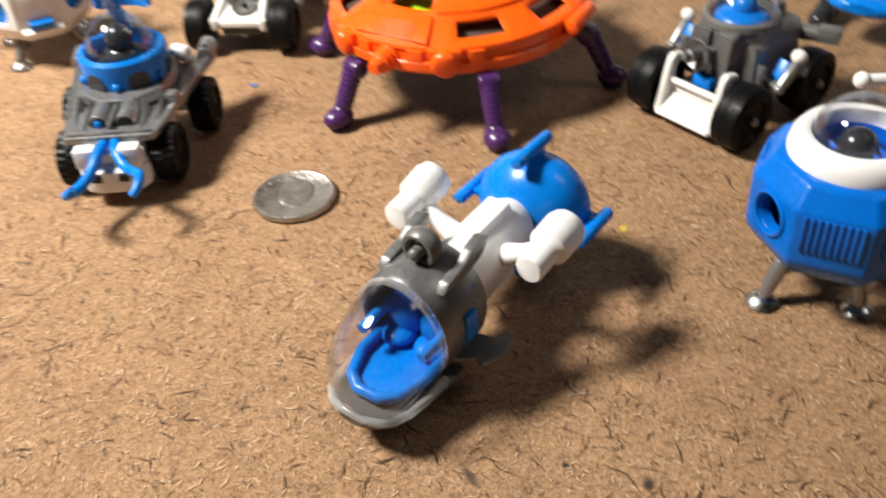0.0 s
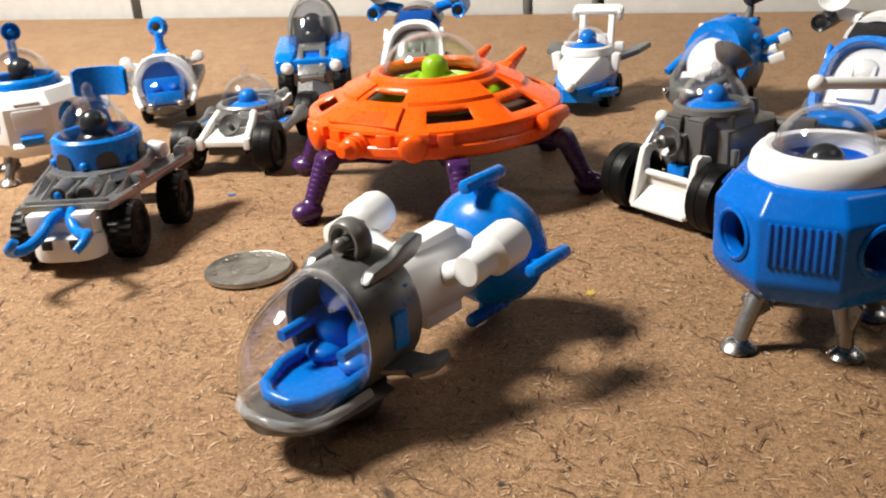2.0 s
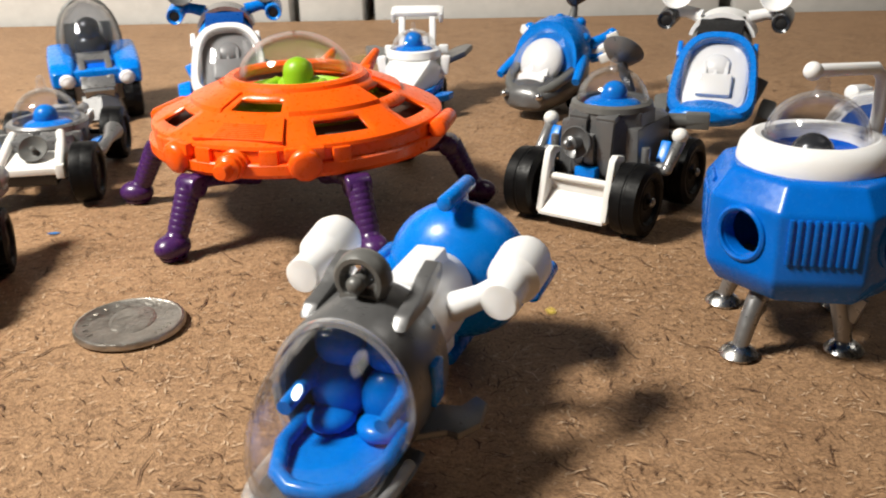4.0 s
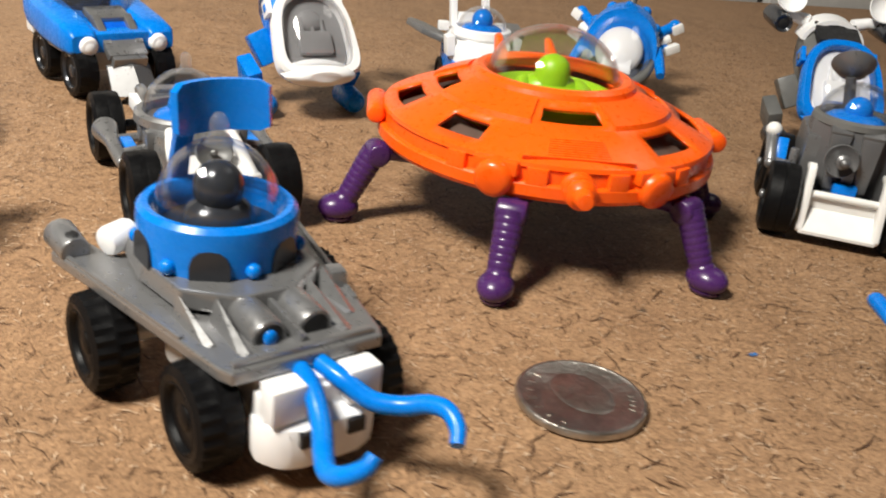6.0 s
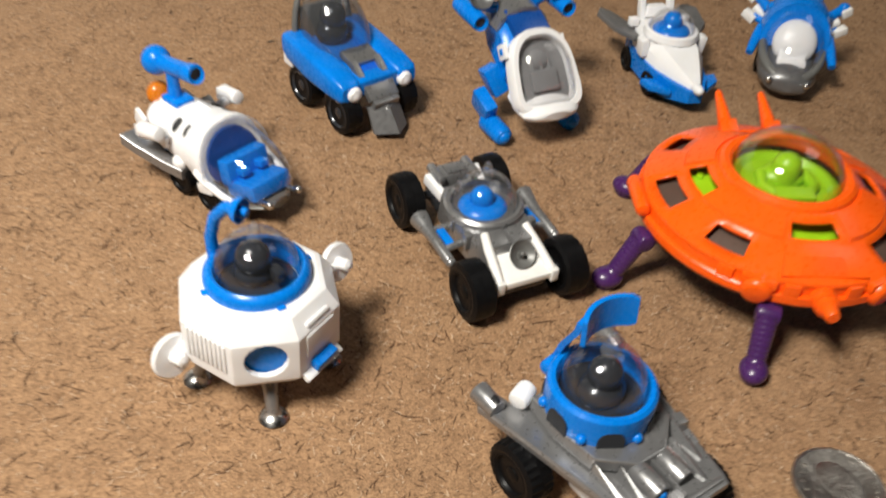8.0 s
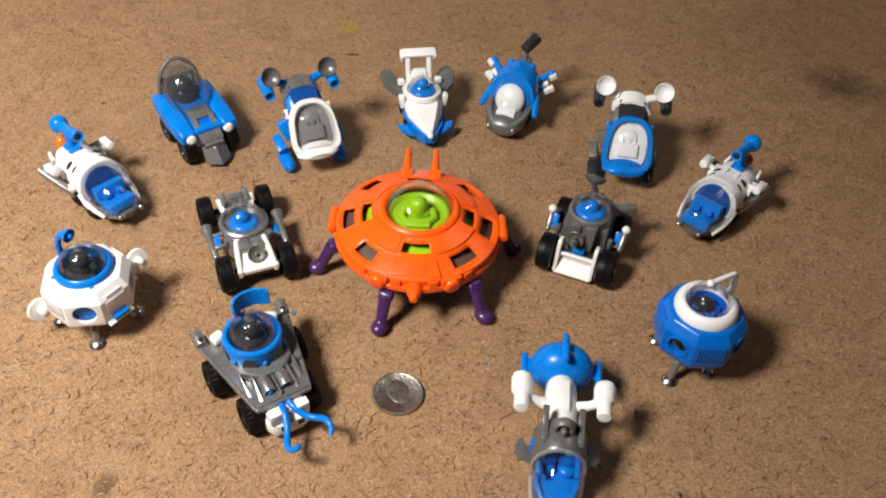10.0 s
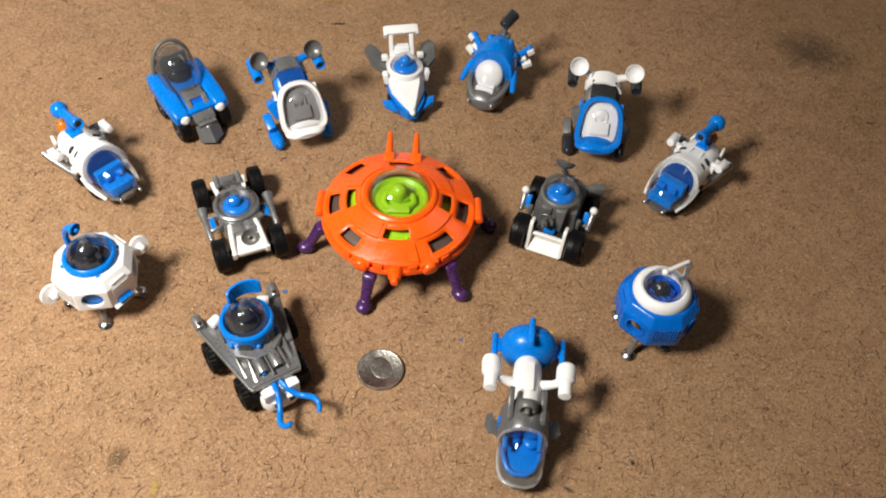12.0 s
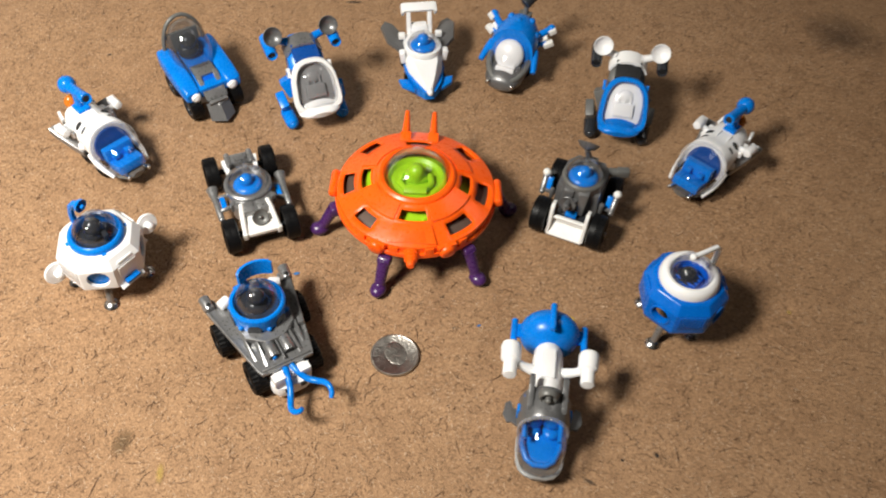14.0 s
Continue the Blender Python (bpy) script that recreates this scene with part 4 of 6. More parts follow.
# ---- bubble-nosed ship ----
def ship():
    t = thing("bubble_ship", 55.6, -17.5, 3.3, "grey toy spaceship with clear bubble nose and blue ball tail", "toy spaceship")
    n = 40
    ringpts = lambda r, y, cz, k, slope=0.0: [(0.87 * r * math.cos(2 * math.pi * q / k), y + slope * math.sin(2 * math.pi * q / k), cz + r * math.sin(2 * math.pi * q / k)) for q in range(k)]  # noqa: E731
    s = Solid()
    s.loft([ringpts(8.9, 0.6, 14.2, n), ringpts(8.9, -8.6, 14.0, n), ringpts(9.6, -9.0, 14.0, n), ringpts(10.0, -8.2, 14.0, n), ringpts(10.1, -4.0, 14.1, n), ringpts(10.0, 1.0, 14.3, n), ringpts(9.4, 2.2, 14.3, n), ringpts(6.0, 2.6, 14.4, n)], True)
    hull = part("hull", s, GUNMETAL, t, "grey hull band")
    s = Solid()
    rings = []
    for y, w, z in ((-4, 7.4, 4.8), (-9, 8.0, 5.4), (-14, 7.9, 5.6), (-18.0, 7.5, 5.9), (-20.6, 6.6, 6.2), (-22.3, 4.9, 6.5), (-23.2, 2.8, 6.7)):
        rings.append([(w * math.cos(a), y, z + (0.9 if math.sin(a) > 0 else 2.2 - 0.03 * abs(y)) * math.sin(a)) for a in (2 * math.pi * q / 18 for q in range(18))])
    s.loft(rings, True)
    s.tube([(0, -5.5, 4.4), (0, -5.5, 2.4), (0, -5.5, 0.6), (0, -5.5, 0.05)], [5.4, 4.8, 4.4, 3.8], 24)
    part("keel_tray", s, GREY, t, "grey keel tray under the bubble")
    s = Solid()
    rings = []
    for k in range(11):
        f = k / 10
        r = 9.5 * math.sqrt(max(1 - (f * 0.992) ** 4.0, 0.0))
        rings.append(ringpts(max(r, 0.5), -8.8 - 14.4 * f, 14.0 - 4.4 * f ** 1.4, 36))
    s.shell(rings, 0.5)
    canopy = part("canopy", s, CLEAR, t, "clear bubble canopy")
    s = Solid()
    edge = [(7.6, -9.2, 6.9), (7.7, -13.6, 6.8), (7.3, -17.8, 6.9), (6.4, -20.4, 7.1), (4.7, -22.1, 7.3), (2.4, -23.0, 7.5)]
    s.tube(edge + [(-x, y, z) for x, y, z in edge[::-1]], 0.7, 10)
    s.loft([ringpts(9.3, -9.0, 14.0, n), ringpts(9.9, -9.2, 14.0, n), ringpts(9.9, -10.2, 14.0, n), ringpts(9.3, -10.3, 14.0, n)], False)
    part("canopy_rim", s, RIM, canopy, "clear rim of the canopy, whitened to paint its edge glints")
    # blue seats
    s = Solid()
    s.prism([(-6.4, 3.0), (6.4, 3.0), (6.2, -5.5), (4.2, -9.8), (2.0, -11.2), (-2.0, -11.2), (-4.2, -9.8), (-6.2, -5.5)], 7.0, 8.2, pose(0, -8.2, 0), bevel=0.4)
    s.tube([(-6.4, -6, 9.2), (-6.3, -12.6, 9.0), (-4.4, -17.4, 8.6), (-2.0, -19.0, 8.4), (2.0, -19.0, 8.4), (4.4, -17.4, 8.6), (6.3, -12.6, 9.0), (6.4, -6, 9.2)], 1.0, 10)
    s.box((0, -0.6, 13.4), (15.0, 1.6, 13.0), (-6, 0, 0), bevel=0.6)
    seat = part("seat_tub", s, BLUE, t, "bright blue seat tub")
    for x in (-3.7, 3.7):
        s = Solid()
        s.ball((x * 0.88, -4.2, 11.6), 3.4, (1.0, 0.8, 1.2), 24)
        s.ball((x * 0.88, -3.0, 17.2), 3.1, (1.02, 0.8, 0.95), 24)
        s.ball((x * 0.88, -6.4, 9.4), 3.0, (1.0, 1.1, 0.5), 20)
        s.tube([(x * 1.5, -3.4, 14.6), (x * 1.65, -7.0, 13.6), (x * 1.6, -12.4, 13.4)], [1.0, 1.0, 0.9], 10)
        part("seat_back", s, BLUE, seat)
    for x in (-1, 1):
        s = Solid()
        s.box((x * 8.7, -3.2, 14.4), (1.0, 2.9, 5.4), bevel=0.45)
        part("side_window", s, BLUE, hull, "blue side window")
        s = Solid()
        s.prism([(x * 6.5, -7.4), (x * 10.4, -4.6), (x * 11.9, -5.0), (x * 13.6, -2.0), (x * 13.0, 2.4), (x * 11.2, 3.6), (x * 10.2, 0.8), (x * 6.5, 0.2)], 8.2, 9.2, bevel=0.25)
        part("skid_wing", s, GUNMETAL, t, "grey skid wing")
        s = Solid()
        m = Matrix(((0, 0, 1, x * 5.6 - 0.55), (1, 0, 0, 0), (0, 1, 0, 0), (0, 0, 0, 1)))
        s.prism([(-6.8, 21.8), (0.0, 21.9), (3.4, 22.6), (5.2, 24.0), (5.4, 25.4), (4.2, 26.0), (1.2, 25.2), (-1.0, 24.0), (-5.2, 23.2)], -0.3, 1.6, m, bevel=0.4)
        part("top_fin", s, GUNMETAL, hull)
    s = Solid()
    rings = []
    for k in range(25):
        a = 2 * math.pi * k / 24
        c = Vector((2.6 * math.cos(a), -2.6, 25.9 + 2.6 * math.sin(a)))
        d = Vector((math.cos(a), 0, math.sin(a)))
        rings.append([c + d * 0.85 * math.cos(b) + Vector((0, 1.6 * math.sin(b), 0)) for b in (2 * math.pi * q / 10 for q in range(10))])
    s.loft(rings, False)
    s.box((0, -2.6, 23.6), (5.0, 3.2, 1.8), bevel=0.4)
    turret = part("turret_ring", s, GREY, hull, "grey ring mount")
    s = Solid()
    s.rod((0, -1.4, 25.8), (0, -4.6, 25.8), 1.2, 1.0)
    s.ball((0, -4.6, 25.8), 1.1)
    part("gun", s, GREY, turret)
    # white waist, arms and thrusters
    s = Solid()
    s.loft([ringpts(r, y, z, 28) for y, r, z in ((2.0, 5.8, 15.0), (6, 6.2, 14.8), (17, 6.2, 14.4), (21, 5.8, 14.2), (23, 4.8, 14.2))], True)
    s.box((0, 13.0, 20.0), (5.0, 12.0, 3.2), (2, 0, 0), bevel=0.6, taper=(0.85, 0.95))
    s.box((0, 13, 8.8), (7.0, 9.0, 2.4), bevel=0.5)
    part("waist", s, WHITE, t, "white waist section")
    for x in (-1, 1):
        s = Solid()
        s.tube([(x * 5.0, 12.5, 16.0), (x * 9.0, 12.2, 18.2), (x * 13.0, 12.6, 20.6)], [2.0, 1.6, 1.7], 14)
        a = part("engine_arm", s, WHITE, t)
        s = Solid()
        s.tube([(x * 13.2, 6.4, 20.4), (x * 13.2, 6.7, 20.4), (x * 13.2, 11.2, 20.9), (x * 13.2, 11.8, 21.0), (x * 13.2, 12.4, 21.0), (x * 13.4, 17.0, 21.6), (x * 13.4, 18.4, 21.8), (x * 13.4, 19.2, 21.9)], [2.1, 2.4, 2.4, 2.9, 3.45, 3.6, 3.1, 1.8], 24)
        part("thruster", s, WHITE, a, "white bottle-shaped thruster")
    # ball tail with four fins
    s = Solid()
    s.ball((0, 29.6, 13.8), 10.2, (1.06, 1.02, 0.80), 40, (90, 0, 0))
    tail = part("tail_ball", s, BLUE, t, "glossy blue ball tail")
    for a in (90, 0, 180, 270):
        dx, dz = math.cos(radians(a)), math.sin(radians(a))
        s = Solid()
        r = 12.6 if abs(dx) > 0.5 else 12.0
        s.rod((dx * r, 23.4, 13.8 + dz * r), (dx * r, 34.4, 13.8 + dz * r), 1.2, 1.2, edge=0.9)
        c = Vector((dx * (r - 2.0), 29.6, 13.8 + dz * (r - 2.0)))
        s.box(c, (4.4 if abs(dx) > 0.5 else 1.2, 5.6, 4.4 if abs(dz) > 0.5 else 1.2), bevel=0.3)
        part("fin", s, BLUE, tail)


def bell(s, a, b, r0, r1):
    """A gun barrel that flares into a bell at b."""
    a, b = Vector(a), Vector(b)
    d = b - a
    s.tube([a, a + d * 0.04, a + d * 0.55, a + d * 0.72, a + d * 0.9, b, b - d * 0.04, b - d * 0.2], [r0 * 0.7, r0, r0, r0 * 1.25, r1 * 0.9, r1, r1 * 0.8, r0 * 0.4], 18)


# ---- low grey buggy ----
def low_buggy():
    t = thing("dune_buggy", -71.5, 55.3, 32, "low grey toy buggy with white frame and clear dome", "toy buggy", "two grey buggies")
    for x, y in ((-11.8, -15.4), (11.8, -15.4), (-11.8, 20.0), (11.8, 20.0)):
        wheel(t, x, y, 7.0, 5.8, BLACK, 18, 0.03)
    s = Solid()
    s.box((0, 2.5, 6.6), (11, 40, 3.6), bevel=0.6)
    s.rod((-11, -15.4, 7.0), (11, -15.4, 7.0), 1.2)
    s.rod((-11, 20.0, 7.0), (11, 20.0, 7.0), 1.2)
    part("chassis", s, DARK, t, "dark grey chassis")
    s = Solid()
    s.prism([(-5.5, -11.5), (5.5, -11.5), (8.2, -6), (8.8, 4), (7.6, 11), (5.2, 14), (-5.2, 14), (-7.6, 11), (-8.8, 4), (-8.2, -6)], 6.6, 13.6, bevel=0.6, top=0.96)
    for x in (-3.0, 3.0):
        s.box((x, -8.6, 13.4), (4.6, 4.4, 1.4), (16, 0, 0), bevel=0.3)
    for x in (-8.2, 8.2):
        s.box((x, -5.0, 12.0), (1.8, 2.0, 4.0), bevel=0.4)
        s.box((x, 2.0, 12.0), (1.8, 2.0, 4.0), bevel=0.4)
    body = part("body", s, SILVER, t, "silver-grey moulded body")
    s = Solid()
    s.lathe([(8.8, 13.0), (9.5, 13.4), (9.4, 14.8), (8.8, 15.3), (7.9, 15.2), (7.6, 14.2), (7.6, 13.0)], 36, pose(0, 3.2, 0))
    part("cockpit_ring", s, SILVER, body)
    s = Solid()
    s.dome((0, 3.2, 14.8), 7.8, 8.0, 32)
    d = part("dome", s, CLEAR, t, "clear plastic dome")
    knob(d, (0, 3.2, 22.5), 1.3, 3.8)
    s = Solid()
    s.ball((-0.3, 3.6, 15.8), 2.9, (1, 1, 1.05), 22)
    s.ball((0, 3.4, 13.6), 5.6, (1.05, 1, 0.35), 20)
    part("seated_figure", s, BLUE, t, "plain bright blue seated figure")
    # white front frame with a small grey dish
    s = Solid()
    for x in (-1, 1):
        s.tube([(x * 5.2, -7.0, 14.4), (x * 5.8, -10.5, 12.6), (x * 6.6, -17.6, 9.4), (x * 6.8, -18.6, 8.4)], [1.0, 1.15, 1.1, 1.0], 10)
        s.box((x * 6.8, -18.4, 8.4), (1.9, 2.0, 3.2), bevel=0.4)
    s.box((0, -18.2, 8.4), (13.0, 1.4, 1.6), bevel=0.3)
    frame_part = part("front_frame", s, CREAM, t, "white front frame")
    s = Solid()
    s.box((0, -14.4, 9.6), (11.4, 7.4, 1.4), (16, 0, 0), bevel=0.3)
    part("front_plate", s, CREAM, frame_part)
    s = Solid()
    m = pose(0.6, -13.8, 12.2, 50, 0, 0)
    s.lathe([(0, -1.4), (1.0, -1.2), (2.4, -0.4), (3.3, 0.8), (3.1, 0.95), (2.2, 0.1), (0.7, -0.5), (0.6, 1.2), (0, 1.5)], 24, m)
    s.rod((0.6, -13.2, 9.8), (0.6, -13.6, 12.0), 0.8)
    part("dish", s, GREY, t, "small grey dish")
    # rear engine and white bars
    s = Solid()
    s.box((0, 18.6, 11.8), (8.4, 6.0, 5.4), bevel=0.7, taper=(0.85, 0.85))
    s.box((0, 18.2, 14.8), (5.4, 3.6, 0.8), bevel=0.2)
    for x in (-4.6, 4.6):
        s.rod((x, 15.2, 13.8), (x, 22.0, 13.8), 1.2)
    part("engine", s, SILVER, t)
    for x in (-6.0, 6.0):
        s = Solid()
        s.box((x, 16.2, 11.8), (1.7, 7.4, 2.8), (10, 0, x * -1.5), bevel=0.4)
        part("rear_bar", s, WHITE, t)
        side = 1 if x > 0 else -1
        s = Solid()
        bell(s, (side * 13.6, -7.6, 9.4), (side * 13.9, 8.0, 10.4), 1.25, 2.4)
        s.ball((side * 13.6, -7.8, 9.4), 1.2)
        s.rod((side * 8.4, -3.2, 10.2), (side * 13.4, -3.6, 9.6), 0.9, seg=8)
        s.rod((side * 8.4, 3.2, 10.2), (side * 13.4, 3.2, 9.9), 0.9, seg=8)
        gun = part("side_gun", s, SILVER, t, "silver side gun with flared end")
        s = Solid()
        s.box((side * 11.2, -0.2, 10.2), (2.0, 6.4, 0.9), bevel=0.25)
        part("strip", s, BLUE, gun)


# ---- tall grey loader buggy ----
def tall_buggy():
    t = thing("loader_buggy", 58.2, 84.4, -12, "tall grey toy loader with white front bucket and clear dome", "toy buggy", "two grey buggies")
    for x, y in ((-11.9, -12.2), (11.9, -12.2), (-11.9, 11.0), (11.9, 11.0)):
        w = wheel(t, x, y, 7.3, 6.4, BLACK, 24, 0.0)
        s = Solid()
        s.ball((x + (3.4 if x > 0 else -3.4), y, 7.3), 1.0, (0.6, 1, 1), 12)
        part("hub_cap", s, SILVER, w)
    s = Solid()
    s.box((0, 1.0, 6.6), (12, 24, 5.0), bevel=0.6)
    part("chassis", s, DARK, t)
    s = Solid()
    s.prism(arc(8, 9.6, a0=22.5, a1=382.5), 7.0, 22.4, bevel=0.5, top=0.93)
    s.prism([(-9.2, -6), (9.2, -6), (9.4, 10), (6, 15), (-6, 15), (-9.4, 10)], 8.0, 19.6, bevel=0.7, top=0.95)
    body = part("body", s, GUNMETAL, t, "gunmetal-grey eight-sided cabin")
    for x in (-3.0, 3.0):
        s = Solid()
        s.box((x, -7.6, 21.7), (4.2, 3.0, 1.3), (20, 0, 0), bevel=0.3)
        s.prism([(-2.0, 21.2), (2.0, 21.2), (1.2, 10.0), (-1.2, 10.0)], 0.0, 1.0, Matrix(((1, 0, 0, x), (0, 0, -1, -8.3), (0, 1, 0, 0), (0, 0, 0, 1))), bevel=0.25)
        part("hood_block", s, GUNMETAL, body)
    s = Solid()
    s.box((0, -9.4, 14.0), (2.2, 1.4, 9.0), (6, 0, 0), bevel=0.3)
    part("front_rib", s, GUNMETAL, body)
    s = Solid()
    s.lathe([(8.0, 21.8), (8.6, 22.3), (8.4, 23.4), (7.6, 23.9), (6.9, 23.6), (6.8, 22.0)], 36)
    part("cockpit_ring", s, GREY, body)
    s = Solid()
    s.dome((0, 0, 23.2), 7.4, 7.2, 32)
    d = part("dome", s, CLEAR, t, "clear plastic dome")
    knob(d, (0, 0, 30.2), 0.9, 2.4)
    s = Solid()
    s.ball((0.2, 0.4, 24.4), 2.8, (1, 1, 1.1), 22)
    s.ball((0, 0.2, 22.4), 5.8, (1.05, 1, 0.35), 20)
    part("seated_figure", s, BLUE, t, "plain bright blue seated figure")
    s = Solid()
    m = pose(-2.2, -9.6, 16.4, 80, 0, 0)
    s.lathe([(0, 0.2), (1.2, 0.4), (2.6, 1.0), (3.4, 2.0), (3.2, 2.2), (2.2, 1.4), (1.2, 1.1), (1.1, 3.4), (1.45, 3.6), (1.45, 4.6), (0.8, 4.9), (0.7, 6.4), (0, 6.7)], 24, m)
    part("front_dish", s, GUNMETAL, t, "grey dish with a stub barrel")
    s = Solid()
    s.box((0, -10.4, 10.6), (4.6, 2.4, 2.4), bevel=0.4)
    part("front_block", s, BLUE, t)
    # white bucket
    s = Solid()
    s.loft([[(x, -13.4, 6.8), (x, -17.6, 3.0), (x, -16.6, 2.2), (x, -12.6, 6.0)] for x in (-6.9, 6.9)], True)
    s.box((0, -12.7, 8.2), (13.6, 0.9, 3.4), bevel=0.2)
    bucket = part("bucket", s, CREAM, t, "white front bucket plate")
    for x in (-1, 1):
        s = Solid()
        m = Matrix(((0, 0, 1, x * 7.2 - 0.75), (1, 0, 0, 0), (0, 1, 0, 0), (0, 0, 0, 1)))
        s.prism([(-9.4, 13.8), (-9.6, 15.0), (-12.6, 15.8), (-14.0, 15.0), (-14.6, 13.2), (-17.4, 3.2), (-16.8, 2.4), (-14.4, 2.8), (-12.4, 7.0), (-12.2, 12.6), (-11.4, 13.8)], 0.0, 1.5, m, bevel=0.4)
        part("post", s, CREAM, bucket)
    s = Solid()
    s.rod((-7.0, -13.6, 9.8), (7.0, -13.6, 9.8), 0.75, seg=10)
    part("crossbar", s, CREAM, bucket)
    s = Solid()
    s.box((0, -16.8, 2.8), (14.6, 1.4, 0.9), bevel=0.25)
    part("lip", s, CREAM, bucket)
    for x in (-1, 1):
        s = Solid()
        s.rod((x * 9.4, -3.0, 11.6), (x * 14.8, -3.6, 12.2), 0.9, seg=8)
        s.rod((x * 14.6, -4.2, 12.0), (x * 14.9, 1.2, 16.6), 1.15, 1.3)
        s.ball((x * 14.6, -4.4, 11.8), 1.2)
        a = part("side_arm", s, SILVER, t)
        s = Solid()
        s.ball((x * 14.9, 1.0, 17.6), 1.7, (1, 1, 0.95), 16)
        part("lamp", s, CREAM, a, "white ball lamp")
        s = Solid()
        s.rod((x * 10.4, -5.2, 11.0), (x * 10.4, -5.2, 16.0), 0.9, seg=10, edge=0.2)
        part("peg", s, SILVER, a)
        s = Solid()
        s.box((x * 12.6, -0.6, 13.8), (2.2, 3.0, 5.0), (-35, 0, 0), bevel=0.4)
        part("plate", s, BLUE, a)
    # dish on a rear mast
    s = Solid()
    s.tube([(0.4, 9.0, 17.0), (-0.6, 9.4, 24.0), (-2.0, 7.6, 30.0)], [1.6, 1.3, 1.1], 12)
    m = pose(-2.0, 7.8, 31.6, -48, 0, 0) @ Matrix.Diagonal((1.3, 1.3, 1.2, 1))
    s.lathe([(0, -1.5), (1.0, -1.3), (2.5, -0.6), (3.5, 0.9), (3.3, 1.1), (2.3, 0.0), (0.7, -0.6), (0, -0.6)], 28, m)
    part("rear_dish", s, GUNMETAL, t, "grey dish on a mast")
    s = Solid()
    s.box((0.5, 10.6, 20.6), (5.6, 4.0, 4.6), (-10, 0, 0), bevel=0.6, taper=(0.8, 0.8))
    s.rod((4.5, 10.5, 17.2), (15.5, 14.5, 17.8), 1.9, 1.6)
    s.box((13.5, 13.8, 17.8), (5.0, 3.2, 3.4), (0, 0, 20), bevel=0.5)
    part("rear_gun", s, GREY, t)


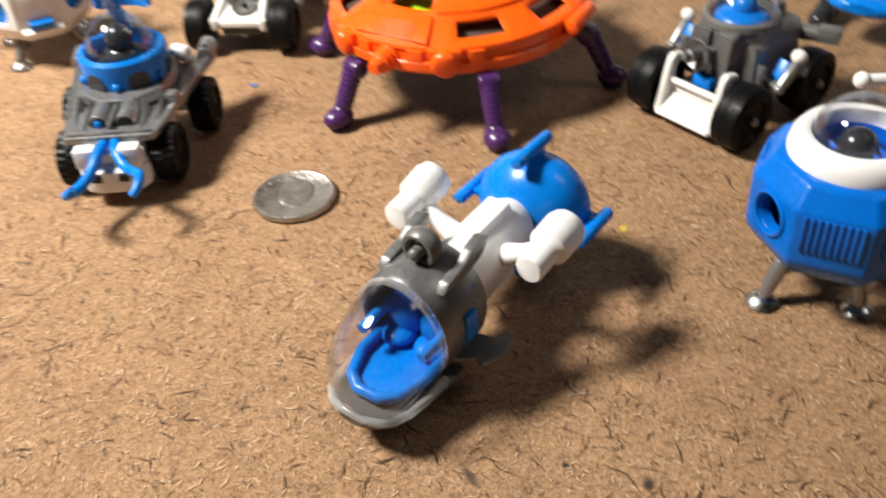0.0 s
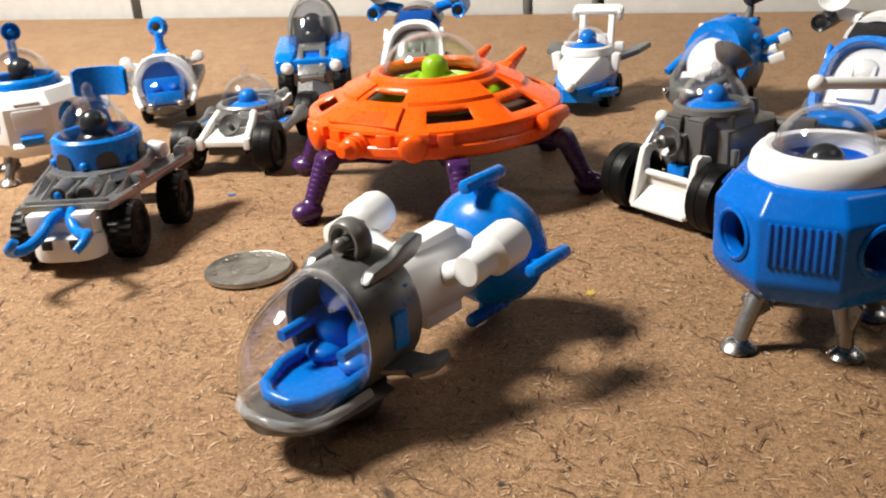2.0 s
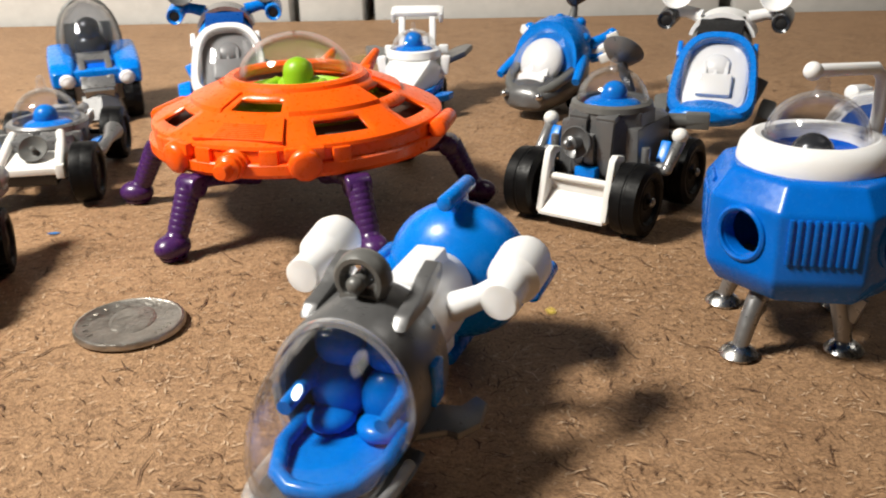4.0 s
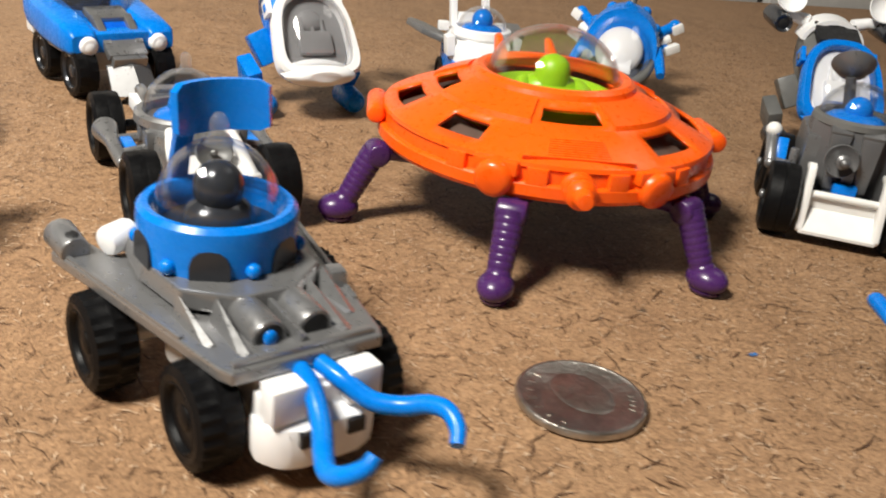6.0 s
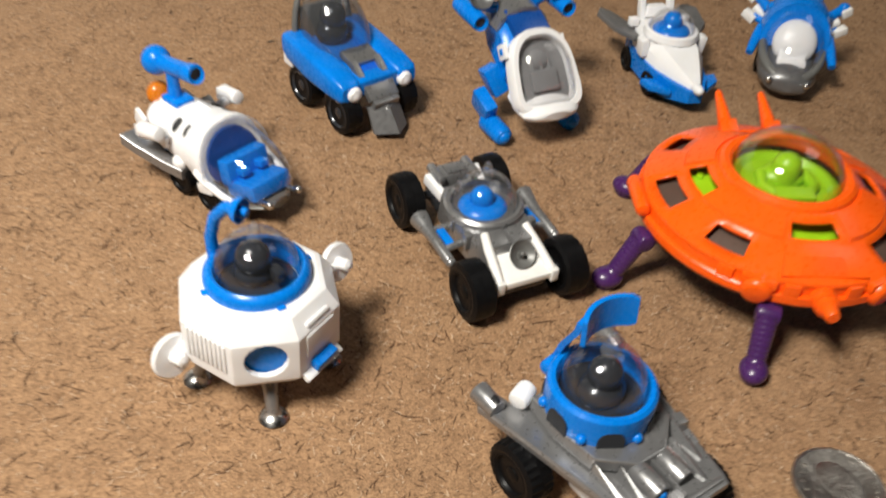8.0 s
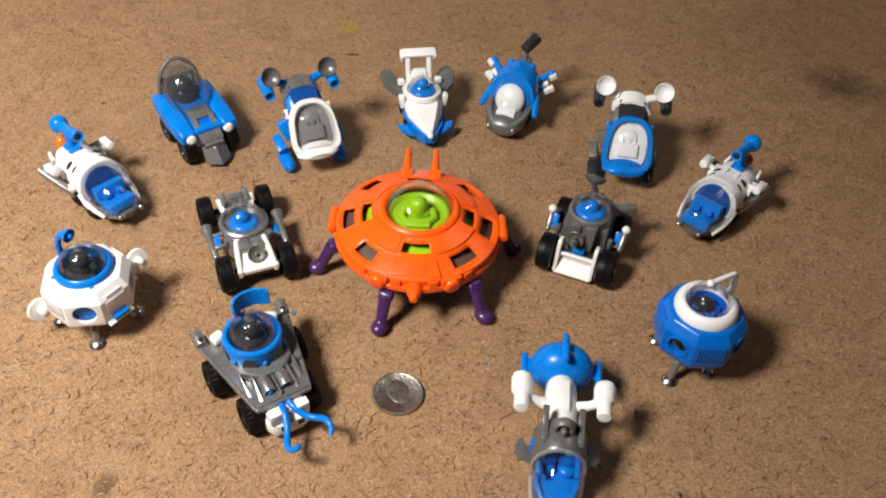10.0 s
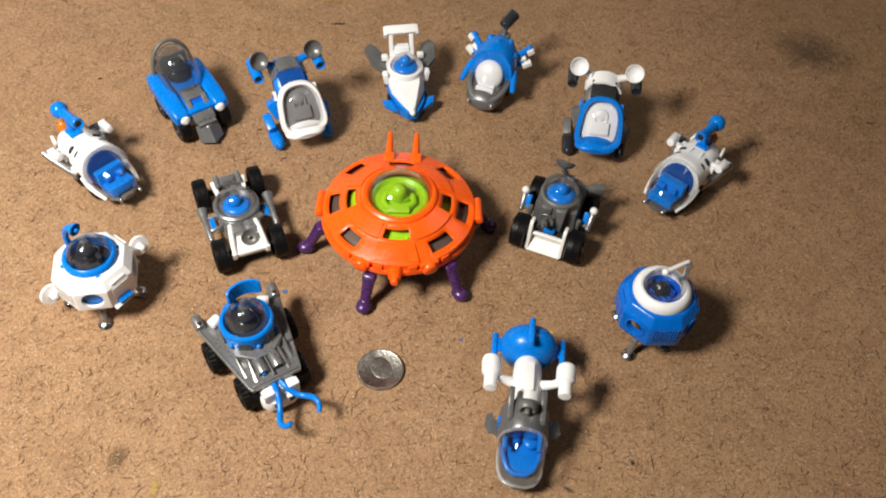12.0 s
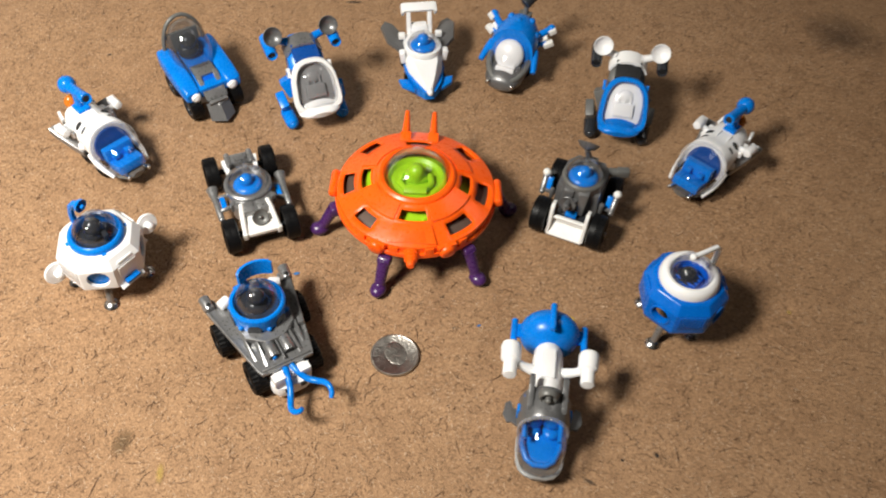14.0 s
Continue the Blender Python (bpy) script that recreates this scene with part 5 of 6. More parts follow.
# ---- white half-track craft ----
def half_track(x, y, turn, label):
    t = thing("half_track", x, y, turn, label, "toy half-track", "two white half-tracks")
    n = 28
    circ = lambda r, yy, z, sx=1.0, sl=0.0: [(sx * r * math.cos(2 * math.pi * q / n), yy + sl * math.sin(2 * math.pi * q / n), z + r * math.sin(2 * math.pi * q / n)) for q in range(n)]  # noqa: E731
    s = Solid()
    squash = lambda w, h, yy, z, sl=0.0: [(w * (abs(math.cos(a)) ** 0.75) * (1 if math.cos(a) > 0 else -1), yy + sl * math.sin(a), z + h * math.sin(a)) for a in (2 * math.pi * q / n for q in range(n))]  # noqa: E731
    s.loft([squash(8.0, 7.6, -12.6, 12.0, 2.4), squash(9.7, 9.3, -12.8, 12.0, 2.4), squash(9.8, 9.4, -10.8, 12.2, 2.0), squash(9.2, 7.9, -7.6, 12.7, 0.8), squash(8.9, 6.9, -2, 13.0), squash(8.3, 6.1, 5, 13.3), squash(7.4, 5.4, 9.5, 13.5), squash(5.6, 4.2, 12.6, 13.7)], True)
    body = part("hull", s, WHITE, t, "white ribbed hull")
    s = Solid()
    s.box((0, 5, 18.0), (7.0, 12.0, 3.0), (4, 0, 0), bevel=0.8, taper=(0.8, 0.9))
    part("top_ridge", s, WHITE, body)
    for yy, w, h in ((-7.0, 9.3, 7.9), (3.0, 8.7, 6.6), (8.0, 7.9, 5.8)):
        s = Solid()
        s.loft([squash(w - 0.5, h - 0.5, yy - 0.7, 12.9 + 0.03 * yy), squash(w, h, yy - 0.45, 12.9 + 0.03 * yy), squash(w, h, yy + 0.45, 12.9 + 0.03 * yy), squash(w - 0.5, h - 0.5, yy + 0.7, 12.9 + 0.03 * yy)], False)
        part("hull_rib", s, WHITE, body)
    for side in (-1, 1):
        for c, size, turn in (((2.6, -2.2, 19.4), (1.0, 8.0, 1.2), (6, 14, 4)), ((8.6, 3.4, 14.2), (2.2, 7.4, 2.8), (0, 0, 4)), ((7.2, 12.6, 14.4), (1.2, 4.4, 4.2), (18, 0, 10))):
            s = Solid()
            s.box((side * c[0], c[1], c[2]), size, (turn[0], side * turn[1], side * turn[2]), bevel=0.35)
            part("hull_moulding", s, WHITE, body)
    for side in (-1, 1):
        for yy in (-4.6, -0.6):
            # a black oval on the skin paints the shade inside the vent
            s = Solid()
            s.ball((side * 6.2, yy, 18.15 + 0.02 * yy), 2.0, (1.0, 0.55, 0.35), 16, (0, side * 40, side * -6))
            part("vent", s, HOLE_SHADE, body, "oval vent, its inner shade painted black")
        s = Solid()
        s.tube([(side * 7.4, 2.0, 15.4), (side * 10.0, 1.8, 16.6), (side * 12.2, 1.0, 17.6)], [1.5, 1.2, 1.3], 12)
        s.rod((side * 12.6, 4.4, 17.6), (side * 12.2, -1.8, 18.6), 2.05, 1.8, edge=0.35)
        s.box((side * 12.5, 4.6, 17.6), (3.2, 1.4, 3.2), (0, 0, 0), bevel=0.3)
        part("lamp_arm", s, WHITE, body)
        s = Solid()
        s.box((side * 9.0, -13.4, 7.2), (2.0, 6.2, 2.4), (-20, 0, side * 8), bevel=0.5)
        s.ball((side * 8.6, -3.0, 9.6), 1.9, (0.8, 1.1, 1), 12)
        s.tube([(side * 9.6, -10.5, 11.0), (side * 9.8, -14.0, 9.4), (side * 9.2, -19.5, 7.8), (side * 8.0, -24.4, 6.8)], [1.0, 1.0, 0.9, 0.7], 10)
        part("strut", s, WHITE, t)
        s = Solid()
        s.loft([[(side * (cx + dx), yy, z + dz) for dx, dz in ((-w, -1.5), (w, -1.5), (w, 1.0), (w * 0.85, 1.3), (-w * 0.85, 1.3), (-w, 1.0))] for cx, yy, z, w in ((7.6, -5.0, 7.4, 2.2), (8.6, 0.0, 8.2, 2.5), (10.6, 8.0, 10.6, 2.7), (11.5, 12.0, 12.0, 2.7))], True)
        part("track_guard", s, SILVER, t, "silver-grey rising track guard")
        for yy in (-13.0, -2.4):
            wheel(t, side * 7.2, yy, 4.4, 3.6, BLACK, 14, 0.03)
    s = Solid()
    s.rod((-7, -13, 4.4), (7, -13, 4.4), 1.0)
    s.rod((-7, -2.4, 4.4), (7, -2.4, 4.4), 1.0)
    s.box((0, -7, 6.0), (9, 16, 4.0), bevel=0.6)
    part("axles", s, GREY, t)
    # bubble and its grey tray
    s = Solid()
    rings = []
    for k in range(9):
        f = k / 8
        r = 9.0 * math.sqrt(max(1 - f ** 2.4, 0.0)) if k < 8 else 0.6
        rings.append(circ(max(r, 0.5), -13.2 - 17.4 * f, 12.2 - 2.6 * f, 1.06, 2.2 * (1 - f)))
    s.shell(rings, 0.5)
    part("canopy", s, CLEAR, t, "clear bubble canopy")
    s = Solid()
    s.loft([circ(9.2, -13.4, 12.2, 1.05, 2.4), circ(10.2, -13.3, 12.2, 1.05, 2.4), circ(10.2, -14.4, 12.1, 1.05, 2.4), circ(9.5, -14.6, 12.1, 1.05, 2.4)], False)
    part("canopy_rim", s, RIM, t, "clear rim of the canopy, whitened to paint its edge glints")
    s = Solid()
    s.loft([[(w * math.cos(a), yy, z + 1.3 * math.sin(a)) for a in (2 * math.pi * q / 14 for q in range(14))] for yy, w, z in ((-11, 7.8, 5.2), (-18, 8.0, 5.0), (-24, 6.8, 5.4), (-28, 4.6, 6.2), (-29.6, 2.4, 6.8))], True)
    tray = part("tray", s, GREY, t, "grey tray under the bubble")
    for x_ in (-4.4, 4.4):
        s = Solid()
        s.rod((x_, -26.5, 7.4), (x_ * 1.05, -30.6, 8.6), 0.7, 0.7)
        s.ball((x_ * 1.05, -30.6, 8.6), 1.0, seg=12)
        part("front_pin", s, CHROME, tray)
    s = Solid()
    s.box((0, -22.0, 8.8), (12.0, 10.0, 4.2), (-14, 0, 0), bevel=0.9)
    s.box((0, -16.8, 11.6), (12.6, 4.0, 6.6), (-12, 0, 0), bevel=0.9)
    s.box((-2.8, -19.6, 12.2), (2.6, 3.4, 1.8), (-14, 0, 0), bevel=0.4)
    s.box((2.8, -19.6, 12.2), (2.6, 3.4, 1.8), (-14, 0, 0), bevel=0.4)
    seat = part("seat", s, BLUE, t, "bright blue seat and dashboard")
    # darker blue disc paints the shade at the back of the bubble
    s = Solid()
    s.loft([circ(7.4, -12.7, 12.0, 1.04, 2.3), circ(7.4, -13.5, 12.0, 1.04, 2.3)], True)
    part("back_panel", s, SHADED_BLUE, seat, "blue back panel, darkened to paint the shade inside")
    # periscope gun and amber tail lamp
    s = Solid()
    s.box((0, 6.4, 19.9), (5.4, 6.0, 1.6), (4, 0, 0), bevel=0.4)
    s.tube([(0, 7.4, 20.0), (0, 7.6, 24.0), (0, 7.4, 27.4)], [1.9, 1.5, 1.7], 14)
    s.tube([(0, 12.0, 28.0), (0, 8, 28.4), (0, 2, 29.2), (0, -1.4, 29.8), (0, -2.0, 29.9), (0, -1.7, 29.9), (0, 1.0, 29.4)], [2.4, 2.1, 2.2, 2.5, 2.3, 1.5, 1.3], 20)
    s.ball((0, 13.4, 27.9), 3.7, (1, 1, 1), 24)
    scope = part("periscope", s, BLUE, t, "bright blue periscope gun")
    s = Solid()
    s.rod((0, -1.75, 29.88), (0, 0.4, 29.5), 1.5, 1.2)
    part("bore", s, HOLE_SHADE, scope)
    s = Solid()
    s.ball((-0.4, 13.8, 18.8), 3.1, (1.0, 0.8, 1.0), 20)
    part("tail_lamp", s, AMBER, t, "amber tail lamp")


# ---- blue rover with tall screen ----
def screen_rover():
    t = thing("screen_rover", -114.2, 117.9, 45.5, "blue toy rover with tall smoky screen and silver plough", "toy rover")
    for x, y in ((-9.6, -9.2), (9.6, -9.2), (-9.6, 9.2), (9.6, 9.2)):
        wheel(t, x, y, 6.3, 5.4, DARK, 18, 0.05)
    s = Solid()
    s.box((0, 3.0, 8.6), (14, 26, 5.2), bevel=0.6)
    for x in (-1, 1):
        s.box((x * 9.8, 14.6, 12.4), (5.6, 4.6, 4.0), bevel=0.7)
        s.box((x * 9.6, 1.5, 10.4), (4.6, 28, 1.6), bevel=0.4)
    part("chassis", s, WHITE, t, "white lower chassis")
    s = Solid()
    for x in (-1, 1):
        rings = []
        for y, w, z, h in ((-12.6, 2.8, 13.2, 2.0), (-11.6, 3.4, 13.4, 2.9), (-6, 3.8, 13.9, 3.7), (4, 4.0, 14.8, 4.2), (14, 3.8, 16.2, 4.0), (16.6, 3.4, 16.8, 3.0)):
            rings.append([(x * 9.6 + w * (abs(math.cos(a)) ** 0.42) * (1 if math.cos(a) > 0 else -1), y, z + h * (abs(math.sin(a)) ** 0.42) * (1 if math.sin(a) > 0 else -1)) for a in (2 * math.pi * q / 20 for q in range(20))])
        s.loft(rings, True)
    s.box((0, 2, 13.8), (14, 28, 4.6), (3, 0, 0), bevel=0.6)
    part("body", s, BLUE, t, "bright blue body with side sponsons")
    # silver hood channel and plough
    s = Solid()
    s.box((0, -3.0, 17.7), (9.6, 6.4, 1.8), (14, 0, 0), bevel=0.3)
    for x in (-3.9, 3.9):
        s.box((x, -8.6, 15.0), (2.0, 9.0, 2.2), (36, 0, 0), bevel=0.3)
    s.box((0, -13.0, 11.6), (9.6, 4.6, 2.0), (40, 0, 0), bevel=0.3)
    s.box((0, -15.2, 8.8), (8.4, 1.6, 3.6), (24, 0, 0), bevel=0.3)
    hood = part("hood", s, SILVER, t, "silver-grey hood channel")
    s = Solid()
    s.box((0, -8.0, 14.4), (6.6, 8.0, 1.6), (33, 0, 0), bevel=0.3)
    part("hood_recess", s, DEEP_BLUE, hood)
    s = Solid()
    for x in (-1, 1):
        q = [Vector((0, -22.4, 2.6)), Vector((0, -17.4, 8.6)), Vector((x * 5.2, -14.6, 8.2)), Vector((x * 5.6, -18.4, 2.0))]
        back = [p + Vector((0, 0.9, 0.2)) for p in q]
        s.mesh(q + back, [(0, 1, 2, 3), (7, 6, 5, 4), (0, 4, 5, 1), (1, 5, 6, 2), (2, 6, 7, 3), (3, 7, 4, 0)])
    bmesh.ops.recalc_face_normals(s.bm, faces=s.bm.faces)
    s.rod((0, -13, 8.4), (0, -17, 7.0), 1.6)
    part("plough", s, GUNMETAL, t, "grey V-shaped plough")
    for x in (-8.6, 8.6):
        s = Solid()
        s.rod((x, -10.6, 13.0), (x, -13.8, 12.6), 2.4, 2.2, edge=0.9)
        s.ball((x, -13.4, 12.6), 1.6, (1, 0.5, 1), 14)
        part("headlamp", s, WHITE, t, "white round headlamp")
    # screen over the seat
    n = 24
    s = Solid()
    rings = []
    for k in range(9):
        f = k / 8
        r = 9.3 * math.sqrt(max(1 - (f * 0.985) ** 2.8, 0.0))
        rings.append([(max(r, 0.5) * math.cos(2 * math.pi * q / n), 9.4 + 3.6 * f + max(r, 0.5) * 1.05 * math.sin(2 * math.pi * q / n) - (3.0 * (1 - f) if math.sin(2 * math.pi * q / n) < 0 else 0), 17.0 + 16.6 * f) for q in range(n)])
    s.shell(rings, 0.5)
    part("screen", s, SMOKE, t, "tall smoky clear screen")
    s = Solid()
    pts = [(9.4 * math.cos(radians(180 * k / 14)), 15.0 + 2.8 * math.sin(radians(180 * k / 14)), 17.0 + 16.6 * math.sin(radians(180 * k / 14)) ** 0.8) for k in range(15)]
    s.tube(pts, 0.9, 12)
    s.box((0, 16.4, 21.4), (15.0, 1.6, 9.4), (-8, 0, 0), bevel=0.5)
    part("screen_frame", s, GREY, t, "grey arched rear frame")
    s = Solid()
    s.ball((0, 10.2, 24.6), 3.8, (1, 1, 1.05), 22)
    s.ball((0, 10.6, 19.6), 4.6, (1.1, 0.9, 0.9), 18)
    part("seated_figure", s, DARK, t, "plain dark grey seated figure")


# ---- walkers with two dishes ----
def walker(x, y, turn, body, face, arch, tubes, dish, inside, label):
    t = thing("walker_craft", x, y, turn, label, "toy walker", "two walkers")
    up = Matrix.Translation((0, 0, 4.6 * MM))
    s = Solid()
    rings = []
    for yy, w, z0, z1 in ((-10.4, 7.6, 9.0, 19.8), (-6, 7.8, 11.0, 24.6), (1, 7.2, 14.0, 26.6), (6, 5.8, 17.0, 26.0), (8.5, 4.0, 19.5, 24.5)):
        rings.append([(-w, yy, z0 + 2), (-w * 0.7, yy, z0), (w * 0.7, yy, z0), (w, yy, z0 + 2), (w, yy, z1 - 2.5), (w * 0.7, yy, z1), (-w * 0.7, yy, z1), (-w, yy, z1 - 2.5)])
    s.loft(rings, True)
    hull = part("hull", s, body, t, m=up)
    # a solid dark block paints the shade inside the cockpit
    s = Solid()
    s.box((0, -6.2, 25.2), (11.0, 8.4, 2.2), (24, 0, 0), bevel=0.3)
    part("cockpit_opening", s, SHADED_BLUE if body is BLUE else HOLE_SHADE, hull, "open cockpit, its inner shade painted dark")
    s = Solid()
    rings = []
    for k in range(13):
        a = radians(8 + 164 * k / 12)
        px, pz = 8.4 * math.cos(a), 22.6 + 6.8 * math.sin(a)
        qx, qz = 7.4 * math.cos(a), 22.6 + 5.6 * math.sin(a)
        rings.append([(px, -4.6, pz - 0.6), (px, 2.4, pz), (qx, 2.4, qz), (qx, -4.6, qz - 0.6)])
    s.loft(rings, True)
    part("arch", s, arch, hull)
    for side in (-1, 1):
        s = Solid()
        s.tube([(side * 6.0, 1.0, 27.0), (side * 10.0, 1.6, 28.0), (side * 13.0, 1.6, 28.0)], [1.8, 1.5, 1.6], 12)
        arm = part("arm", s, arch if arch is WHITE else body, t, m=up)
        s = Solid()
        s.tube([(side * 14.2, 7.0, 27.2), (side * 14.2, 6.4, 27.2), (side * 14.2, 2, 27.0), (side * 14.2, -5.4, 26.6), (side * 14.2, -6.0, 26.6), (side * 14.2, -5.6, 26.6), (side * 14.2, -3.0, 26.8)], [1.6, 2.5, 2.6, 2.4, 2.2, 1.5, 1.4], 20)
        tb = part("tube_gun", s, tubes, arm)
        s = Solid()
        s.rod((side * 14.2, -5.5, 26.62), (side * 14.2, -4.0, 26.7), 1.45, 1.3)
        part("bore", s, HOLE_SHADE, tb)
        s = Solid()
        m = pose(side * 12.4, -0.4, 32.4, 62, 0, side * -4)
        s.lathe([(0, -2.2), (1.6, -2.0), (3.4, -0.6), (4.2, 1.2), (4.0, 1.4), (3.0, 0.0), (1.2, -1.0), (0, -1.1)], 26, m)
        s.rod((side * 12.6, 1.4, 28.0), (side * 12.4, 0.6, 31.0), 1.1)
        part("dish", s, dish, arm, "round dish")
        # leg and foot
        s = Solid()
        s.box((side * 8.8, -7.0, 13.8), (5.0, 5.6, 8.4), (-20, side * 24, 0), bevel=0.7)
        s.box((side * 12.6, -9.6, 7.8), (4.0, 8.2, 7.2), (24, side * 14, 0), bevel=0.9)
        leg = part("leg", s, body, t)
        s = Solid()
        s.rod((side * 11.8, -10.0, 3.3), (side * 11.4, -20.4, 2.8), 3.1, 2.8, edge=1.3)
        s.ball((side * 11.4, -20.0, 2.8), 1.9, (1, 0.7, 1), 14)
        part("foot", s, body if body is BLUE else DARK, leg)
    # sloping face frame, canopy and inner panel
    s = Solid()
    m = pose(0.6, -16.8, 15.4, 52, 0, 0)

    def outline(w, h, p):
        """A closed line, rounder above than below."""
        pts = []
        for q in range(36):
            c, d = math.cos(2 * math.pi * q / 36), math.sin(2 * math.pi * q / 36)
            e = p * (1.2 if d > 0 else 0.72)
            pts.append((w * abs(c) ** e * (1 if c > 0 else -1), h * abs(d) ** e * (1 if d > 0 else -1)))
        return pts

    rings = []
    for w, h, z in ((9.9, 11.6, -3.2), (10.3, 11.8, 0.4), (9.8, 11.2, 1.4), (8.4, 9.8, 1.4), (8.0, 9.4, 0.6), (7.8, 9.2, -2.6)):
        rings.append([m @ Vector((a * (1 - 0.10 * b / h), b, z)) for a, b in outline(w, h, 0.62)])
    s.loft(rings, False)
    fr = part("face_frame", s, face, t, m=up)
    s = Solid()
    s.loft([[(w * math.cos(a), yy, z + h * math.sin(a)) for a in (2 * math.pi * q / 20 for q in range(20))] for yy, w, z, h in ((-14, 8.2, 7.6, 3.0), (-20, 9.2, 6.6, 3.0), (-24.4, 9.0, 6.6, 2.6), (-26.6, 6.8, 7.0, 1.9), (-27.4, 4.4, 7.2, 1.2))], True)
    part("chin", s, face, fr)
    for side in (-1, 1):
        s = Solid()
        s.box((side * 9.2, -10.6, 19.6), (1.2, 4.0, 4.2), (-38, 0, 0), bevel=0.3)
        lug = part("side_lug", s, face, fr)
        s = Solid()
        s.box((side * 9.6, -10.6, 19.6), (0.8, 1.6, 1.8), (-38, 0, 0), bevel=0.2)
        part("lug_slot", s, body, lug)
    s = Solid()
    s.prism(outline(7.9, 9.3, 0.62), -2.8, -1.2, m, bevel=0.2)
    s.box(m @ Vector((0, -2.6, -1.0)), (8.6, 6.0, 2.6), (52, 0, 0), bevel=0.8)
    s.ball(m @ Vector((0, 3.4, -1.6)), 3.0, (1.2, 1, 0.5), 18, (52, 0, 0))
    for q in (-1, 0, 1):
        s.box(m @ Vector((2.6 * q, -0.4, -1.0)), (0.9, 9.0, 1.2), (52, 0, 0), bevel=0.3)
    part("inner_panel", s, inside, fr)
    s = Solid()
    rings = []
    for k in range(8):
        f = k / 7
        w = math.sqrt(max(1 - (f * 0.97) ** 2, 0.0))
        rings.append([m @ Vector((a, b, 0.9 + 4.4 * f)) for a, b in outline(8.2 * w, 9.6 * w, 0.68)])
    s.shell(rings, 0.45)
    part("canopy", s, CLEAR, fr, "clear canopy")


# ---- white wedge racer ----
def wedge_racer():
    t = thing("wedge_racer", -21.8, 156.6, 20, "white wedge-nosed toy racer with rear spoiler on blue base", "toy racer")
    s = Solid()
    s.loft([[(-w, y, z0), (w, y, z0), (w * 1.0, y, z0 + (z1 - z0) * 0.6), (w * 0.7, y, z1), (-w * 0.7, y, z1), (-w, y, z0 + (z1 - z0) * 0.6)] for y, w, z0, z1 in ((-22.4, 1.7, 8.4, 10.6), (-17, 4.4, 8.2, 12.8), (-10, 7.6, 8.4, 15.4), (-2, 8.8, 8.8, 17.2), (6, 8.4, 9.4, 17.4), (12, 6.6, 10.2, 16.0))], True)
    s.lathe([(8.2, 15.6), (8.6, 16.4), (8.2, 18.2), (7.4, 18.6), (6.8, 18.0), (6.6, 16.0)], 32, pose(0, -1.0, 0))
    for x in (-1, 1):
        s.box((x * 9.6, -3.0, 13.6), (2.6, 3.8, 5.6), (0, x * 8, 0), bevel=0.6)
        s.box((x * 8.6, 8.0, 16.6), (3.0, 2.6, 2.6), bevel=0.5)
    body = part("body", s, WHITE, t, "white wedge body")
    s = Solid()
    s.lathe([(1.5, -0.5), (1.5, 1.0), (1.1, 2.6), (0.6, 3.0), (0, 3.1)], 16, pose(0, -23.0, 9.4, 84, 0, 0))
    part("nose_pin", s, WHITE, body)
    s = Solid()
    s.loft([[(-w, y, z0), (w, y, z0), (w * 1.05, y, z1), (-w * 1.05, y, z1)] for y, w, z0, z1 in ((-23.6, 2.2, 4.8, 8.8), (-17, 6.0, 3.2, 9.0), (-8, 8.6, 2.6, 9.4), (6, 8.4, 2.8, 9.6), (13, 7.0, 4.2, 11.6))], True)
    s.rod((0, 10.5, 12), (0, 15.0, 14.0), 3.0, 2.4)
    for x in (-1, 1):
        s.prism([(x * 6.0, -19.5), (x * 11.4, -15.5), (x * 12.6, -11.0), (x * 8.0, -11.6)], 5.2, 7.2, bevel=0.4)
    part("base", s, BLUE, t, "blue lower base with front fins")
    for x, y in ((-7.6, -8.5), (7.6, -8.5), (-7.6, 7.5), (7.6, 7.5)):
        wheel(t, x, y, 3.9, 3.2, BLACK, 12, 0.03)
    s = Solid()
    s.dome((0, -1.0, 18.0), 7.0, 6.2, 30)
    d = part("dome", s, CLEAR, t, "clear plastic dome")
    knob(d, (0, -1.0, 24.0), 0.9, 2.6)
    s = Solid()
    s.ball((0, -0.6, 20.2), 3.0, (1, 1, 1.1), 20)
    s.ball((0, -0.8, 17.6), 5.6, (1.05, 1, 0.35), 20)
    part("seated_figure", s, BLUE, t, "plain bright blue seated figure")
    s = Solid()
    for x in (-4.9, 4.9):
        s.box((x, 12.4, 21.6), (1.9, 2.6, 12.4), (-20, 0, 0), bevel=0.4)
    s.prism([(-7.9, -2.2), (7.9, -2.2), (7.4, 2.2), (-7.4, 2.2)], 0, 1.6, pose(0, 14.6, 26.8, 24, 0, 0), bevel=0.4)
    for x in (-7.6, 7.6):
        s.box((x, 14.4, 26.4), (1.3, 4.8, 3.2), (24, 0, 0), bevel=0.35)
    s.box((0, 11.6, 18.4), (8.2, 5.0, 3.2), (-8, 0, 0), bevel=0.5, taper=(0.85, 0.9))
    part("spoiler", s, WHITE, t, "white rear spoiler")
    for x in (-1, 1):
        s = Solid()
        m = pose(x * 7.6, 7.0, 12.4, 0, x * -14, 0)
        s.prism([(0, -6), (x * 3.6, -6.4), (x * 8.4, -1.4), (x * 10.4, 9.0), (x * 8.0, 13.4), (x * 4.4, 12.0), (x * 1.0, 6.0)], 0, 1.7, m, bevel=0.3)
        w = part("wing", s, GUNMETAL, t, "grey swept wing")
        s = Solid()
        s.ball(m @ Vector((x * 8.0, 1.6, 0.8)), 0.9, seg=10)
        part("wing_tip_light", s, CHROME, w)


